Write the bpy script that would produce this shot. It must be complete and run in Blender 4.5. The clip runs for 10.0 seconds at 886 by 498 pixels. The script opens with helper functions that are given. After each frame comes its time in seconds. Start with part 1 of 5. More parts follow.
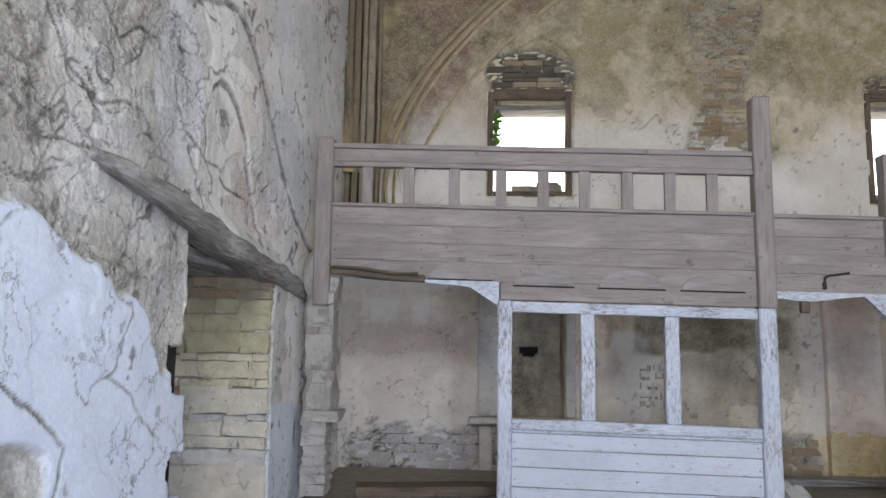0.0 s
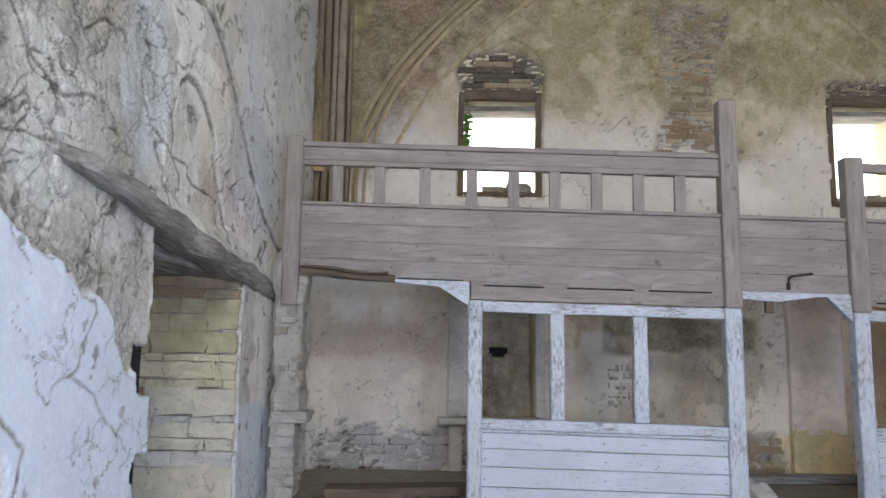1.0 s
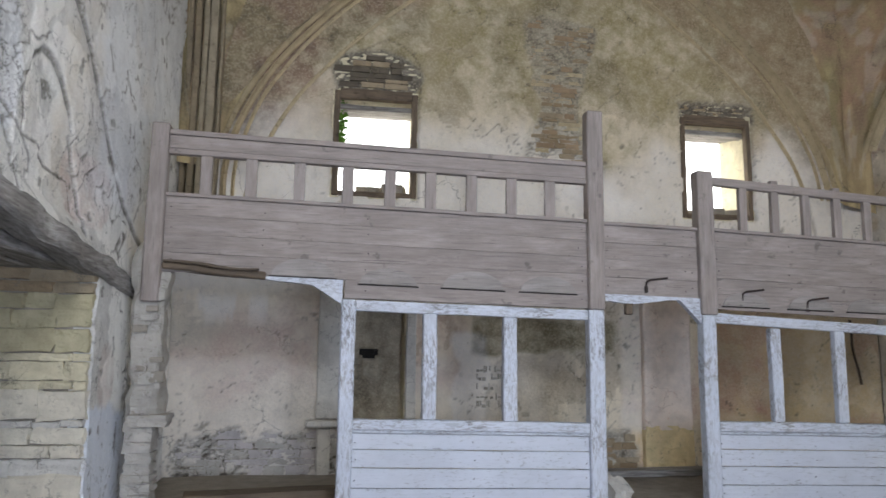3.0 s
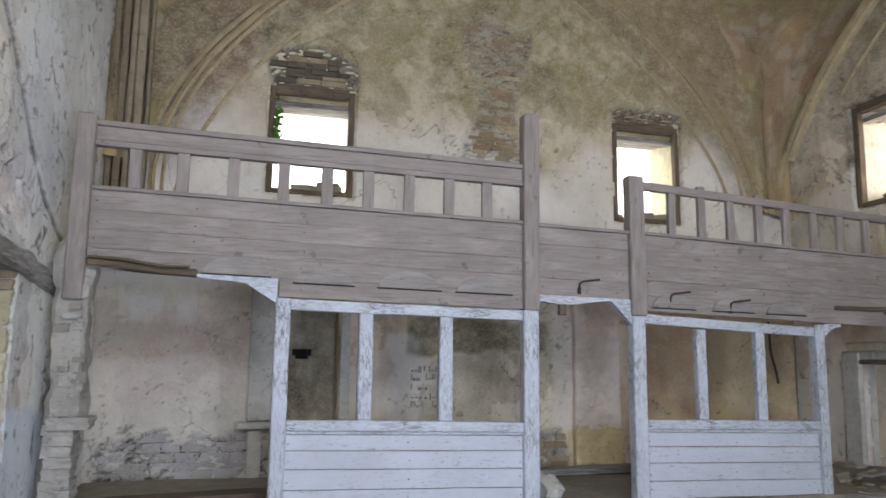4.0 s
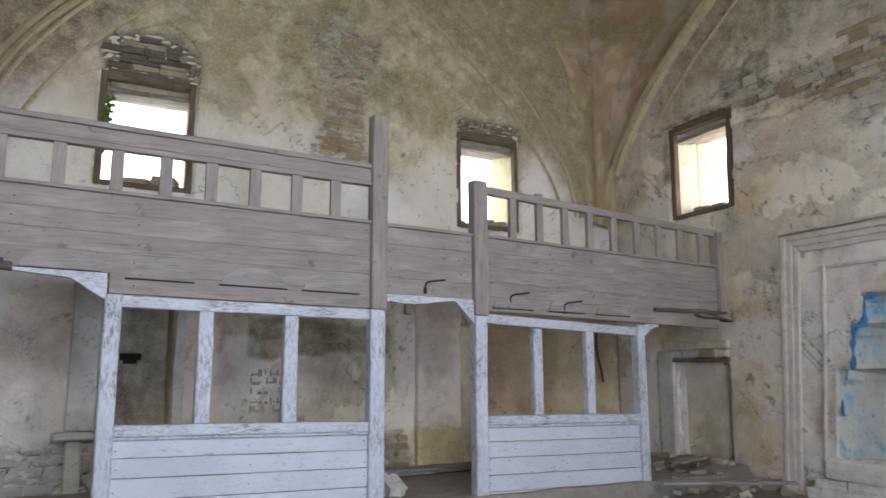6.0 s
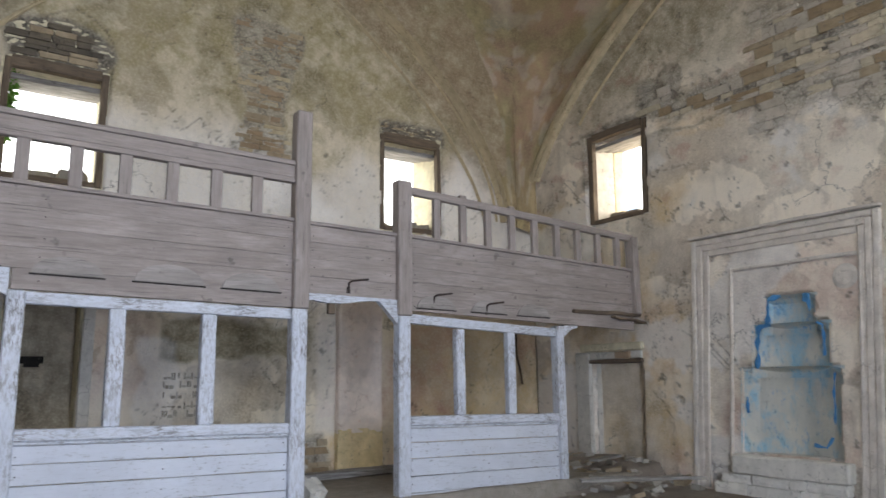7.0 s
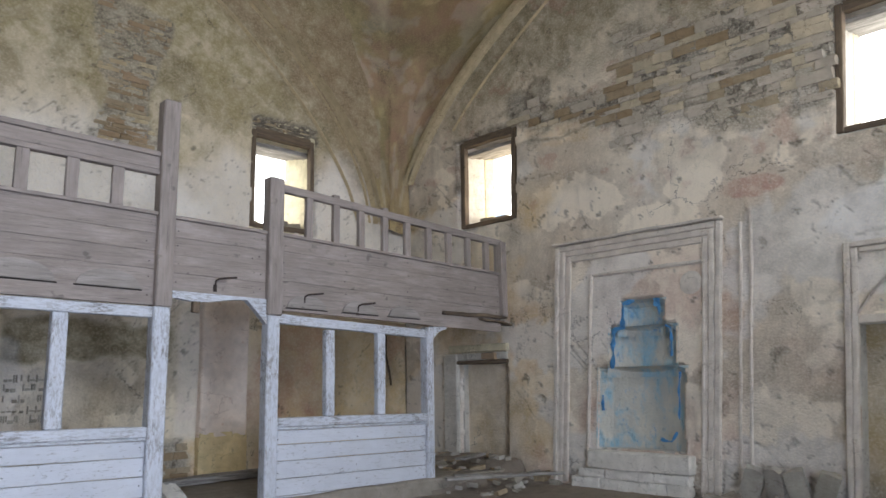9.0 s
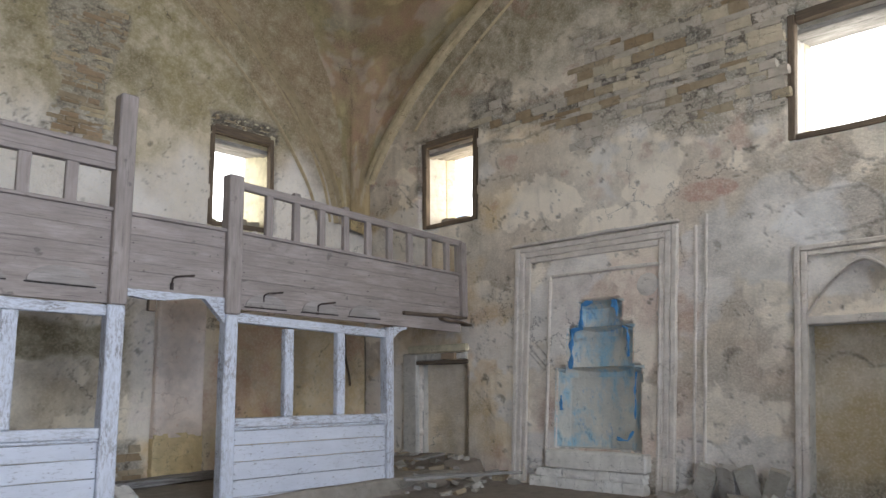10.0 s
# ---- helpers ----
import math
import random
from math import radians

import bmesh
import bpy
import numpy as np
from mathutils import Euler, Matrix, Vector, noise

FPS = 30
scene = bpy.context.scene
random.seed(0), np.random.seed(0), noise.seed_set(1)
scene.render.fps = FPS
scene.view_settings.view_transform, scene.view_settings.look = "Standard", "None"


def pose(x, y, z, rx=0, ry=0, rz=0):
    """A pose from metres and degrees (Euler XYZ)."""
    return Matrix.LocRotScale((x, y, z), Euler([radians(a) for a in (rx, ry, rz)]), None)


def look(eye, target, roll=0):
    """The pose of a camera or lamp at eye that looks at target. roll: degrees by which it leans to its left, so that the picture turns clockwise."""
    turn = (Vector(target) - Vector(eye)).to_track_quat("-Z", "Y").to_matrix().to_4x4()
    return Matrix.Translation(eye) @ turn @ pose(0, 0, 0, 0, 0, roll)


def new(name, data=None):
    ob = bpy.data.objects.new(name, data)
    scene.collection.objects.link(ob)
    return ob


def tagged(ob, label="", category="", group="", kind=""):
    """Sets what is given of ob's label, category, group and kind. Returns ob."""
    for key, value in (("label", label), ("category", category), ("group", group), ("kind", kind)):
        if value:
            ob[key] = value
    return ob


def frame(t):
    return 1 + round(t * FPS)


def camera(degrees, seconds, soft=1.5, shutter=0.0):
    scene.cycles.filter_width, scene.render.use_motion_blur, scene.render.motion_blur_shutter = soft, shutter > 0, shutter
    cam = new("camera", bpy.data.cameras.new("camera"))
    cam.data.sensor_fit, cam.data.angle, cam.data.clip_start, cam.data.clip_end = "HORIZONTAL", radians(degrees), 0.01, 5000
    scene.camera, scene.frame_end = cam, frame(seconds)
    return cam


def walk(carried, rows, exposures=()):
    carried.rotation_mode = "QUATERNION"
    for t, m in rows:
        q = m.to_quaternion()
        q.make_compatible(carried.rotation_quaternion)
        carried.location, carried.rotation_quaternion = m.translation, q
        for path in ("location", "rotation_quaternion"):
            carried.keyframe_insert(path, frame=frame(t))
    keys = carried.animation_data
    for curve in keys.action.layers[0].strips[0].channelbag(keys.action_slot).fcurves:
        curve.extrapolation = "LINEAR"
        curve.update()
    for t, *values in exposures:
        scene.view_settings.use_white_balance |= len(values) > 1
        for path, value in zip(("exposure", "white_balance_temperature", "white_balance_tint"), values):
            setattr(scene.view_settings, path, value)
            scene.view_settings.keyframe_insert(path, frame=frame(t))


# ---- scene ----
cam = camera(62.2, 10.0, soft=1.5, shutter=0.5)
# seconds, x, y, z, yaw, pitch, roll
ROWS = [
    (0.0, -0.115, -0.109, 1.752, 3.01, 7.43, -0.86),
    (0.5, -0.123, -0.101, 1.745, 2.17, 7.51, -0.85),
    (1.0, -0.128, -0.087, 1.733, 0.59, 7.61, -0.76),
    (1.5, -0.133, -0.068, 1.724, -1.55, 7.72, -0.75),
    (2.0, -0.150, -0.053, 1.703, -4.36, 7.91, -0.71),
    (2.5, -0.171, -0.038, 1.685, -7.13, 8.06, -0.67),
    (4.0, -0.243, 0.002, 1.654, -15.15, 8.38, -0.66),
    (4.5, -0.257, 0.011, 1.648, -17.96, 8.43, -0.48),
    (5.0, -0.279, 0.008, 1.624, -21.14, 8.67, -0.33),
    (5.5, -0.301, 0.024, 1.580, -24.49, 8.97, -0.06),
    (7.0, -0.358, 0.121, 1.425, -34.28, 10.02, 0.68),
    (7.5, -0.375, 0.144, 1.408, -37.42, 10.11, 0.85),
    (8.0, -0.386, 0.147, 1.404, -40.26, 10.10, 0.87),
    (8.5, -0.394, 0.125, 1.404, -42.44, 10.09, 1.01),
    (9.0, -0.399, 0.115, 1.400, -44.52, 10.08, 1.02),
    (9.5, -0.407, 0.117, 1.394, -46.21, 10.09, 1.01),
    (10.0, -0.418, 0.125, 1.387, -47.73, 10.11, 1.01),
]
walk(cam, [(t, pose(x, y, z, 90 + pitch, 0, yaw) @ pose(0, 0, 0, 0, 0, -roll)) for t, x, y, z, yaw, pitch, roll in ROWS], [(0, 0.39, 6130, 11), (10, 0.39, 6130, 11)])

XL, XB, YA, YG, YS = -1.95, 7.9, 9.5, 7.15, -1.0   # west, east, north walls, gallery front, south wall
TOP = 7.6

# ---- world, sun and window light ----
world = bpy.data.worlds.new("sky")
scene.world = world
world.use_nodes = True
wn = world.node_tree.nodes
sky = wn.new("ShaderNodeTexSky")
sky.sky_type, sky.sun_disc = "NISHITA", False
sky.sun_elevation, sky.sun_rotation = radians(42), radians(70)
wn["Background"].inputs[1].default_value = 0.15
world.node_tree.links.new(sky.outputs[0], wn["Background"].inputs[0])
sun = new("sun", bpy.data.lights.new("sun", "SUN"))
sun.data.energy, sun.data.angle, sun.data.color = 2.0, radians(3), (1, 0.94, 0.84)
sun.matrix_world = look((30, 12, 26), (0, 0, 0))


def skylight(x, y, z, tx, ty, tz, w, h, watts, color):
    """Daylight that enters by an opening."""
    lamp = new("daylight", bpy.data.lights.new("daylight", "AREA"))
    lamp.data.shape, lamp.data.size, lamp.data.size_y = "RECTANGLE", w, h
    lamp.data.energy, lamp.data.color = watts, color
    lamp.matrix_world = look((x, y, z), (tx, ty, tz))


DAY, WARM = (0.94, 0.95, 0.96), (1.0, 0.96, 0.87)
skylight(0.47, YA + 0.93, 4.60, 0.47, 0, 4.60, 1.8, 2.4, 34, WARM)
skylight(5.51, YA + 0.93, 4.70, 5.51, 0, 4.70, 1.8, 2.4, 34, WARM)
skylight(XB + 0.93, 7.42, 4.64, 0, 7.42, 4.64, 1.8, 2.4, 62, (1.0, 0.84, 0.6))
skylight(XB + 0.93, 1.76, 4.83, 0, 1.76, 4.83, 2.3, 2.5, 70, WARM)
# unseen south doorway, taken from the bluish light; both upper windows added as fill
skylight(1.5, YS - 0.65, 1.3, 1.5, 5, 1.4, 1.9, 2.5, 290, (0.73, 0.82, 1.0))
skylight(-0.3, YS - 0.65, 4.8, -0.3, 5, 3.5, 1.2, 1.6, 212, DAY)
skylight(5.8, YS - 0.65, 4.8, 5.8, 5, 3.5, 1.2, 1.6, 160, DAY)


# overcast glare outside the windows
glare = bpy.data.materials.new("hazy_sky")
glare.use_nodes = True
_e = glare.node_tree.nodes.new("ShaderNodeEmission")
_e.inputs[0].default_value, _e.inputs[1].default_value = (1.0, 0.98, 0.93, 1), 3.2
glare.node_tree.links.new(_e.outputs[0], glare.node_tree.nodes["Material Output"].inputs[0])
for _c, _d in (((3, 24, 8), (1, 0)), ((23, 4, 8), (0, 1))):
    _bm = bmesh.new()
    _bm.faces.new([_bm.verts.new((_c[0] + a * 16 * _d[0], _c[1] + a * 16 * _d[1], _c[2] + b * 9)) for a, b in ((-1, -1), (1, -1), (1, 1), (-1, 1))])
    _mesh = bpy.data.meshes.new("backdrop")
    _bm.to_mesh(_mesh)
    _bm.free()
    _mesh.materials.append(glare)
    tagged(new("backdrop", _mesh), "bright hazy white sky beyond the windows", "sky", kind="structure")


# ---- noise on arrays ----
def lattice(ix, iy, seed):
    h = (ix * 374761393 + iy * 668265263 + seed * 974634777) & 0x7FFFFFFF
    h = ((h ^ (h >> 13)) * 1274126177) & 0x7FFFFFFF
    h = ((h ^ (h >> 16)) * 974711) & 0x7FFFFFFF
    return (h & 0xFFFF) / 65535.0


def vnoise(u, v, seed=0):
    iu, iv = np.floor(u).astype(np.int64), np.floor(v).astype(np.int64)
    fu, fv = u - iu, v - iv
    fu, fv = fu * fu * (3 - 2 * fu), fv * fv * (3 - 2 * fv)
    a, b = lattice(iu, iv, seed), lattice(iu + 1, iv, seed)
    c, d = lattice(iu, iv + 1, seed), lattice(iu + 1, iv + 1, seed)
    return (a * (1 - fu) + b * fu) * (1 - fv) + (c * (1 - fu) + d * fu) * fv


def fbm(u, v, scale, seed=0, octaves=4):
    """Layered noise, about 0 to 1."""
    out, amp, total = 0.0, 1.0, 0.0
    for k in range(octaves):
        out = out + amp * vnoise(u * scale, v * scale, seed + 17 * k)
        total, amp, scale = total + amp, amp * 0.5, scale * 2.03
    return out / total


def cells(u, v, seed=0):
    """Distance to the border between scattered cells, and a random number for each cell."""
    iu, iv = np.floor(u).astype(np.int64), np.floor(v).astype(np.int64)
    best, second, tone = np.full(u.shape, 9.0), np.full(u.shape, 9.0), np.zeros(u.shape)
    for du in (-1, 0, 1):
        for dv in (-1, 0, 1):
            cu, cv = iu + du, iv + dv
            d = np.hypot(cu + 0.15 + 0.7 * lattice(cu, cv, seed) - u, cv + 0.15 + 0.7 * lattice(cu, cv, seed + 5) - v)
            nearer = d < best
            second = np.where(nearer, best, np.minimum(second, d))
            tone = np.where(nearer, lattice(cu, cv, seed + 9), tone)
            best = np.where(nearer, d, best)
    return second - best, tone


def smooth(a, b, x):
    t = np.clip((x - a) / (b - a), 0, 1)
    return t * t * (3 - 2 * t)


def blob(u, v, cu, cv, ru, rv, seed, rough=0.5, scale=2.2):
    """A ragged patch: 1 inside, 0 outside."""
    d = np.hypot((u - cu) / ru, (v - cv) / rv) + rough * (fbm(u, v, scale, seed, 5) - 0.5) * 2
    return 1 - smooth(0.86, 1.06, d)


def box_patch(u, v, u0, u1, v0, v1, seed, rough=0.3, scale=2.5, edge=0.05):
    d = np.maximum(np.maximum(u0 - u, u - u1), np.maximum(v0 - v, v - v1)) + rough * (fbm(u, v, scale, seed, 5) - 0.5) * 2
    return 1 - smooth(-edge, edge, d)


# ---- materials ----
class Nodes:
    def __init__(self, name, rough=0.9):
        self.mat = bpy.data.materials.new(name)
        self.mat.use_nodes = True
        self.tree = self.mat.node_tree
        self.bsdf = self.tree.nodes["Principled BSDF"]
        self.bsdf.inputs["Roughness"].default_value = rough
        self.bsdf.inputs["Specular IOR Level"].default_value = 0.25
        self.height = None

    def add(self, kind, **values):
        n = self.tree.nodes.new(kind)
        for k, v in values.items():
            n.inputs[k.replace("_", " ")].default_value = v
        return n

    def link(self, a, b):
        self.tree.links.new(a, b)

    def spot(self, scale=(1, 1, 1), local=False):
        src = self.add("ShaderNodeTexCoord").outputs["Object"] if local else self.add("ShaderNodeNewGeometry").outputs["Position"]
        m = self.add("ShaderNodeMapping", Scale=scale)
        self.link(src, m.inputs[0])
        if local:
            r = self.add("ShaderNodeObjectInfo")
            k = self.add("ShaderNodeVectorMath")
            k.operation = "SCALE"
            k.inputs[0].default_value = (37.0, 19.0, 53.0)
            self.link(r.outputs["Random"], k.inputs["Scale"])
            self.link(k.outputs[0], m.inputs["Location"])
        return m.outputs[0]

    def noise(self, where, scale, detail=5.0, rough=0.6, lo=0.35, hi=0.65):
        n = self.add("ShaderNodeTexNoise", Scale=scale, Detail=detail, Roughness=rough)
        self.link(where, n.inputs["Vector"])
        r = self.add("ShaderNodeMapRange")
        r.inputs[1].default_value, r.inputs[2].default_value = lo, hi
        self.link(n.outputs[0], r.inputs[0])
        return r.outputs[0]

    def veins(self, where, scale, width, wander=0.35, lo=0.48, hi=0.6):
        """Thin winding cracks along the borders of warped cells, here and there."""
        n = self.add("ShaderNodeTexNoise", Scale=scale * 1.7, Detail=6.0, Roughness=0.65)
        self.link(where, n.inputs["Vector"])
        k = self.add("ShaderNodeVectorMath")
        k.operation = "SCALE"
        k.inputs["Scale"].default_value = wander * 2 / scale
        self.link(n.outputs["Color"], k.inputs[0])
        a = self.add("ShaderNodeVectorMath")
        self.link(where, a.inputs[0])
        self.link(k.outputs[0], a.inputs[1])
        v = self.add("ShaderNodeTexVoronoi", Scale=scale)
        v.feature = "DISTANCE_TO_EDGE"
        self.link(a.outputs[0], v.inputs["Vector"])
        r = self.add("ShaderNodeMapRange")
        r.inputs[1].default_value, r.inputs[2].default_value, r.inputs[3].default_value, r.inputs[4].default_value = 0.0, width, 1.0, 0.0
        self.link(v.outputs["Distance"], r.inputs[0])
        return self.math("MULTIPLY", r.outputs[0], self.noise(where, scale * 0.8, 3, 0.5, lo, hi))

    def attr(self, name):
        n = self.add("ShaderNodeAttribute")
        n.attribute_name = name
        return n.outputs["Fac"]

    def math(self, op, a, b):
        n = self.add("ShaderNodeMath")
        n.operation = op
        n.use_clamp = True
        for i, x in enumerate((a, b)):
            if isinstance(x, (int, float)):
                n.inputs[i].default_value = x
            else:
                self.link(x, n.inputs[i])
        return n.outputs[0]

    def mix(self, fac, a, b):
        n = self.add("ShaderNodeMix")
        n.data_type = "RGBA"
        for sock, x in ((n.inputs[0], fac), (n.inputs[6], a), (n.inputs[7], b)):
            if isinstance(x, tuple):
                sock.default_value = (*x, 1)
            elif isinstance(x, (int, float)):
                sock.default_value = x
            else:
                self.link(x, sock)
        return n.outputs[2]

    def done(self, color, height=None, strength=0.4, distance=0.01):
        self.link(color, self.bsdf.inputs["Base Color"])
        if height is not None:
            b = self.add("ShaderNodeBump", Strength=strength, Distance=distance)
            self.link(height, b.inputs["Height"])
            self.link(b.outputs[0], self.bsdf.inputs["Normal"])
        return self.mat


def wall_material(name, light, dark, wash=(0.76, 0.73, 0.68), crackle=0.25):
    """Old lime plaster; the attributes say where limewash, bare stone, algae, red paint, dirt and painted-in light and
    shade lie.
    """
    m = Nodes(name, 0.95)
    p = m.spot()
    big, mid, fine = m.noise(p, 0.9, 4), m.noise(p, 5.0, 6), m.noise(p, 34.0, 5)
    flecks = m.noise(p, 9.0, 9, 0.8, 0.61, 0.66)
    c = m.mix(big, light, dark)
    c = m.mix(m.math("MULTIPLY", mid, 0.45), c, tuple(0.66 * x for x in dark))
    cloud = m.noise(p, 0.55, 6, 0.62, 0.47, 0.66)
    c = m.mix(m.math("MULTIPLY", cloud, 0.36), c, tuple(0.5 * x for x in dark))
    pits = m.noise(p, 55.0, 6, 0.7, 0.57, 0.68)
    tone = m.attr("tone")
    layer = m.attr("layer")
    c = m.mix(m.math("MULTIPLY", layer, 0.75), c, tuple(min(1.0, 1.2 * x) for x in light))
    streak = m.noise(m.spot((6, 6, 0.5)), 1.0, 5, 0.6, 0.52, 0.72)
    c = m.mix(m.math("MULTIPLY", streak, 0.3), c, tuple(0.5 * x for x in dark))
    moss = m.math("MULTIPLY", m.attr("moss"), m.math("ADD", m.math("MULTIPLY", mid, 0.6), 0.45))
    c = m.mix(moss, c, (0.33, 0.28, 0.15))
    c = m.mix(m.math("MULTIPLY", m.attr("ochre"), m.math("ADD", m.math("MULTIPLY", mid, 0.5), 0.4)), c, (0.66, 0.50, 0.27))
    c = m.mix(m.math("MULTIPLY", m.attr("red"), m.math("ADD", mid, 0.25)), c, (0.48, 0.27, 0.21))
    stone = m.mix(tone, (0.42, 0.38, 0.31), (0.25, 0.23, 0.19))
    stone = m.mix(m.math("MULTIPLY", fine, 0.5), stone, (0.5, 0.46, 0.38))
    c = m.mix(m.attr("stone"), c, stone)
    lime = m.mix(m.math("MULTIPLY", mid, 0.3), wash, tuple(0.8 * x for x in wash))
    c = m.mix(m.math("MULTIPLY", m.attr("lime"), m.math("SUBTRACT", 1.0, m.math("MULTIPLY", flecks, 0.5))), c, lime)
    c = m.mix(m.math("MULTIPLY", flecks, 0.4), c, (0.2, 0.17, 0.13))
    c = m.mix(m.math("MULTIPLY", m.attr("soot"), m.math("ADD", m.math("MULTIPLY", mid, 0.5), 0.5)), c, (0.09, 0.075, 0.055))
    c = m.mix(m.math("MULTIPLY", pits, 0.2), c, tuple(0.42 * x for x in dark))
    c = m.mix(m.math("MULTIPLY", m.math("SUBTRACT", fine, 0.4), 0.35), c, tuple(min(1, 1.25 * x) for x in light))
    bare = m.math("ADD", m.math("MULTIPLY", m.attr("stone"), 1.0), 0.07)
    thin = m.veins(p, 0.8, 0.008, 0.45, 0.52, 0.6)
    net = m.math("MULTIPLY", m.veins(p, 3.2, 0.07, 0.55, 0.42, 0.52), bare)
    chips = m.math("MULTIPLY", m.noise(m.spot((1, 1, 2.2)), 6.0, 10, 0.85, 0.60, 0.63), bare)
    hair = m.math("MULTIPLY", m.math("MAXIMUM", m.veins(p, 1.5, 0.012, 0.6, 0.5, 0.56), m.veins(p, 3.4, 0.022, 0.6, 0.52, 0.58)), crackle)
    thin = m.math("MAXIMUM", thin, hair)
    scars = m.math("MAXIMUM", thin, m.math("MAXIMUM", net, chips))
    c = m.mix(m.math("MULTIPLY", scars, 0.8), c, (0.09, 0.078, 0.066))
    h = m.math("SUBTRACT", m.math("ADD", m.math("MULTIPLY", mid, 0.5), m.math("MULTIPLY", fine, 0.4)), m.math("ADD", m.math("MULTIPLY", pits, 0.3), m.math("MULTIPLY", scars, 0.6)))
    h = m.math("MULTIPLY", h, m.math("SUBTRACT", 1.0, m.math("MULTIPLY", m.attr("lime"), 0.7)))
    return m.done(c, h, 0.7, 0.025)


def wood_material(name, pale, deep, paint=None, worn=0.5, rough=0.85, along=0):
    m = Nodes(name, rough)
    p = m.spot(tuple(1.2 if i == along else 14 for i in range(3)), local=True)
    q = m.spot((1, 1, 1), local=True)
    grain, coarse = m.noise(p, 3.0, 7, 0.65, 0.3, 0.7), m.noise(q, 1.6, 4)
    knots = m.noise(q, 7.0, 3, 0.5, 0.66, 0.72)
    c = m.mix(grain, pale, deep)
    c = m.mix(m.math("MULTIPLY", coarse, 0.4), c, tuple(0.7 * x for x in deep))
    c = m.mix(m.math("MULTIPLY", knots, 0.6), c, tuple(0.4 * x for x in deep))
    checks = m.noise(m.spot(tuple(0.7 if i == along else 26 for i in range(3)), local=True), 2.2, 6, 0.6, 0.61, 0.67)
    c = m.mix(m.math("MULTIPLY", checks, 0.6), c, tuple(0.35 * x for x in deep))
    smear = m.noise(m.spot(tuple(1.0 if i == along else 5 for i in range(3)), local=True), 1.3, 8, 0.7, 0.5, 0.66)
    c = m.mix(m.math("MULTIPLY", smear, 0.45), c, tuple(min(1, 1.35 * x) for x in pale))
    h = m.math("SUBTRACT", grain, m.math("MULTIPLY", checks, 0.7))
    if paint:
        s = m.spot(tuple(2.6 if i == along else 11 for i in range(3)), local=True)
        flake = m.noise(s, 5.0, 10, 0.8, worn, worn + 0.04)
        zone = m.noise(q, 2.6, 5, 0.6, 0.4, 0.62)
        flake = m.math("MULTIPLY", flake, m.math("ADD", m.math("MULTIPLY", zone, 0.75), 0.22))
        coat = m.mix(m.math("MULTIPLY", coarse, 0.6), paint, tuple(0.78 * x for x in paint))
        coat = m.mix(m.math("MULTIPLY", grain, 0.25), coat, tuple(0.7 * x for x in paint))
        c = m.mix(flake, coat, c)
        h = m.math("SUBTRACT", m.math("MULTIPLY", grain, 0.3), m.math("MULTIPLY", flake, 0.6))
    return m.done(c, h, 0.5, 0.006)


def stone_material(name, a, b, speck=(0.2, 0.18, 0.15)):
    m = Nodes(name, 0.93)
    p = m.spot((1, 1, 1))
    info = m.add("ShaderNodeObjectInfo")
    c = m.mix(info.outputs["Random"], a, b)
    mid, fine = m.noise(p, 6.0, 6), m.noise(p, 40.0, 5)
    c = m.mix(m.math("MULTIPLY", mid, 0.5), c, tuple(0.6 * x for x in b))
    c = m.mix(m.math("MULTIPLY", m.noise(p, 14.0, 8, 0.75, 0.58, 0.66), 0.6), c, speck)
    c = m.mix(m.math("MULTIPLY", m.veins(p, 5.0, 0.03, 0.5, 0.5, 0.6), 0.6), c, tuple(0.5 * x for x in speck))
    return m.done(c, m.math("ADD", m.math("MULTIPLY", mid, 0.6), m.math("MULTIPLY", fine, 0.3)), 0.6, 0.02)


M_NORTH = wall_material("old_plaster_north", (0.68, 0.60, 0.46), (0.50, 0.41, 0.29), (0.84, 0.80, 0.745))
M_WEST = wall_material("old_plaster_west", (0.82, 0.80, 0.75), (0.68, 0.655, 0.60), (0.73, 0.78, 0.88), 0.85)
M_EAST = wall_material("old_plaster_east", (0.79, 0.71, 0.59), (0.66, 0.56, 0.44), (0.80, 0.775, 0.74))
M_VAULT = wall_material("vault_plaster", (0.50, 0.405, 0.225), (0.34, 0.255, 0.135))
WOODS = {}


def wood(name, *settings):
    """One material for each direction of the grain."""
    three = [wood_material(name, *settings, along=k) for k in range(3)]
    WOODS[three[0].name] = three
    return three[0]


M_GREY = wood("weathered_grey_wood", (0.35, 0.30, 0.272), (0.245, 0.208, 0.186))
M_GREYPALE = wood("pale_grey_wood", (0.35, 0.31, 0.285), (0.25, 0.225, 0.205))
M_WHITE = wood("peeling_white_paint", (0.36, 0.34, 0.33), (0.17, 0.16, 0.155), (0.61, 0.635, 0.69), 0.495)
M_BOARD = wood("whitewashed_board", (0.3, 0.29, 0.28), (0.2, 0.19, 0.18), (0.60, 0.62, 0.67), 0.56)
M_BROWN = wood("brown_wood", (0.2, 0.15, 0.10), (0.085, 0.065, 0.05))
M_BEAM = wood("old_beam_wood", (0.42, 0.40, 0.37), (0.13, 0.115, 0.10))
M_LIMESTONE = stone_material("limestone", (0.72, 0.65, 0.46), (0.56, 0.50, 0.34))
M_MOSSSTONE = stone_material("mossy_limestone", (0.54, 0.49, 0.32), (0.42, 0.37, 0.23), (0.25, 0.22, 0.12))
M_PALESTONE = stone_material("pale_stone", (0.68, 0.65, 0.59), (0.58, 0.55, 0.49))
M_RIB = stone_material("rib_plaster", (0.60, 0.50, 0.32), (0.52, 0.42, 0.26), (0.2, 0.12, 0.07))
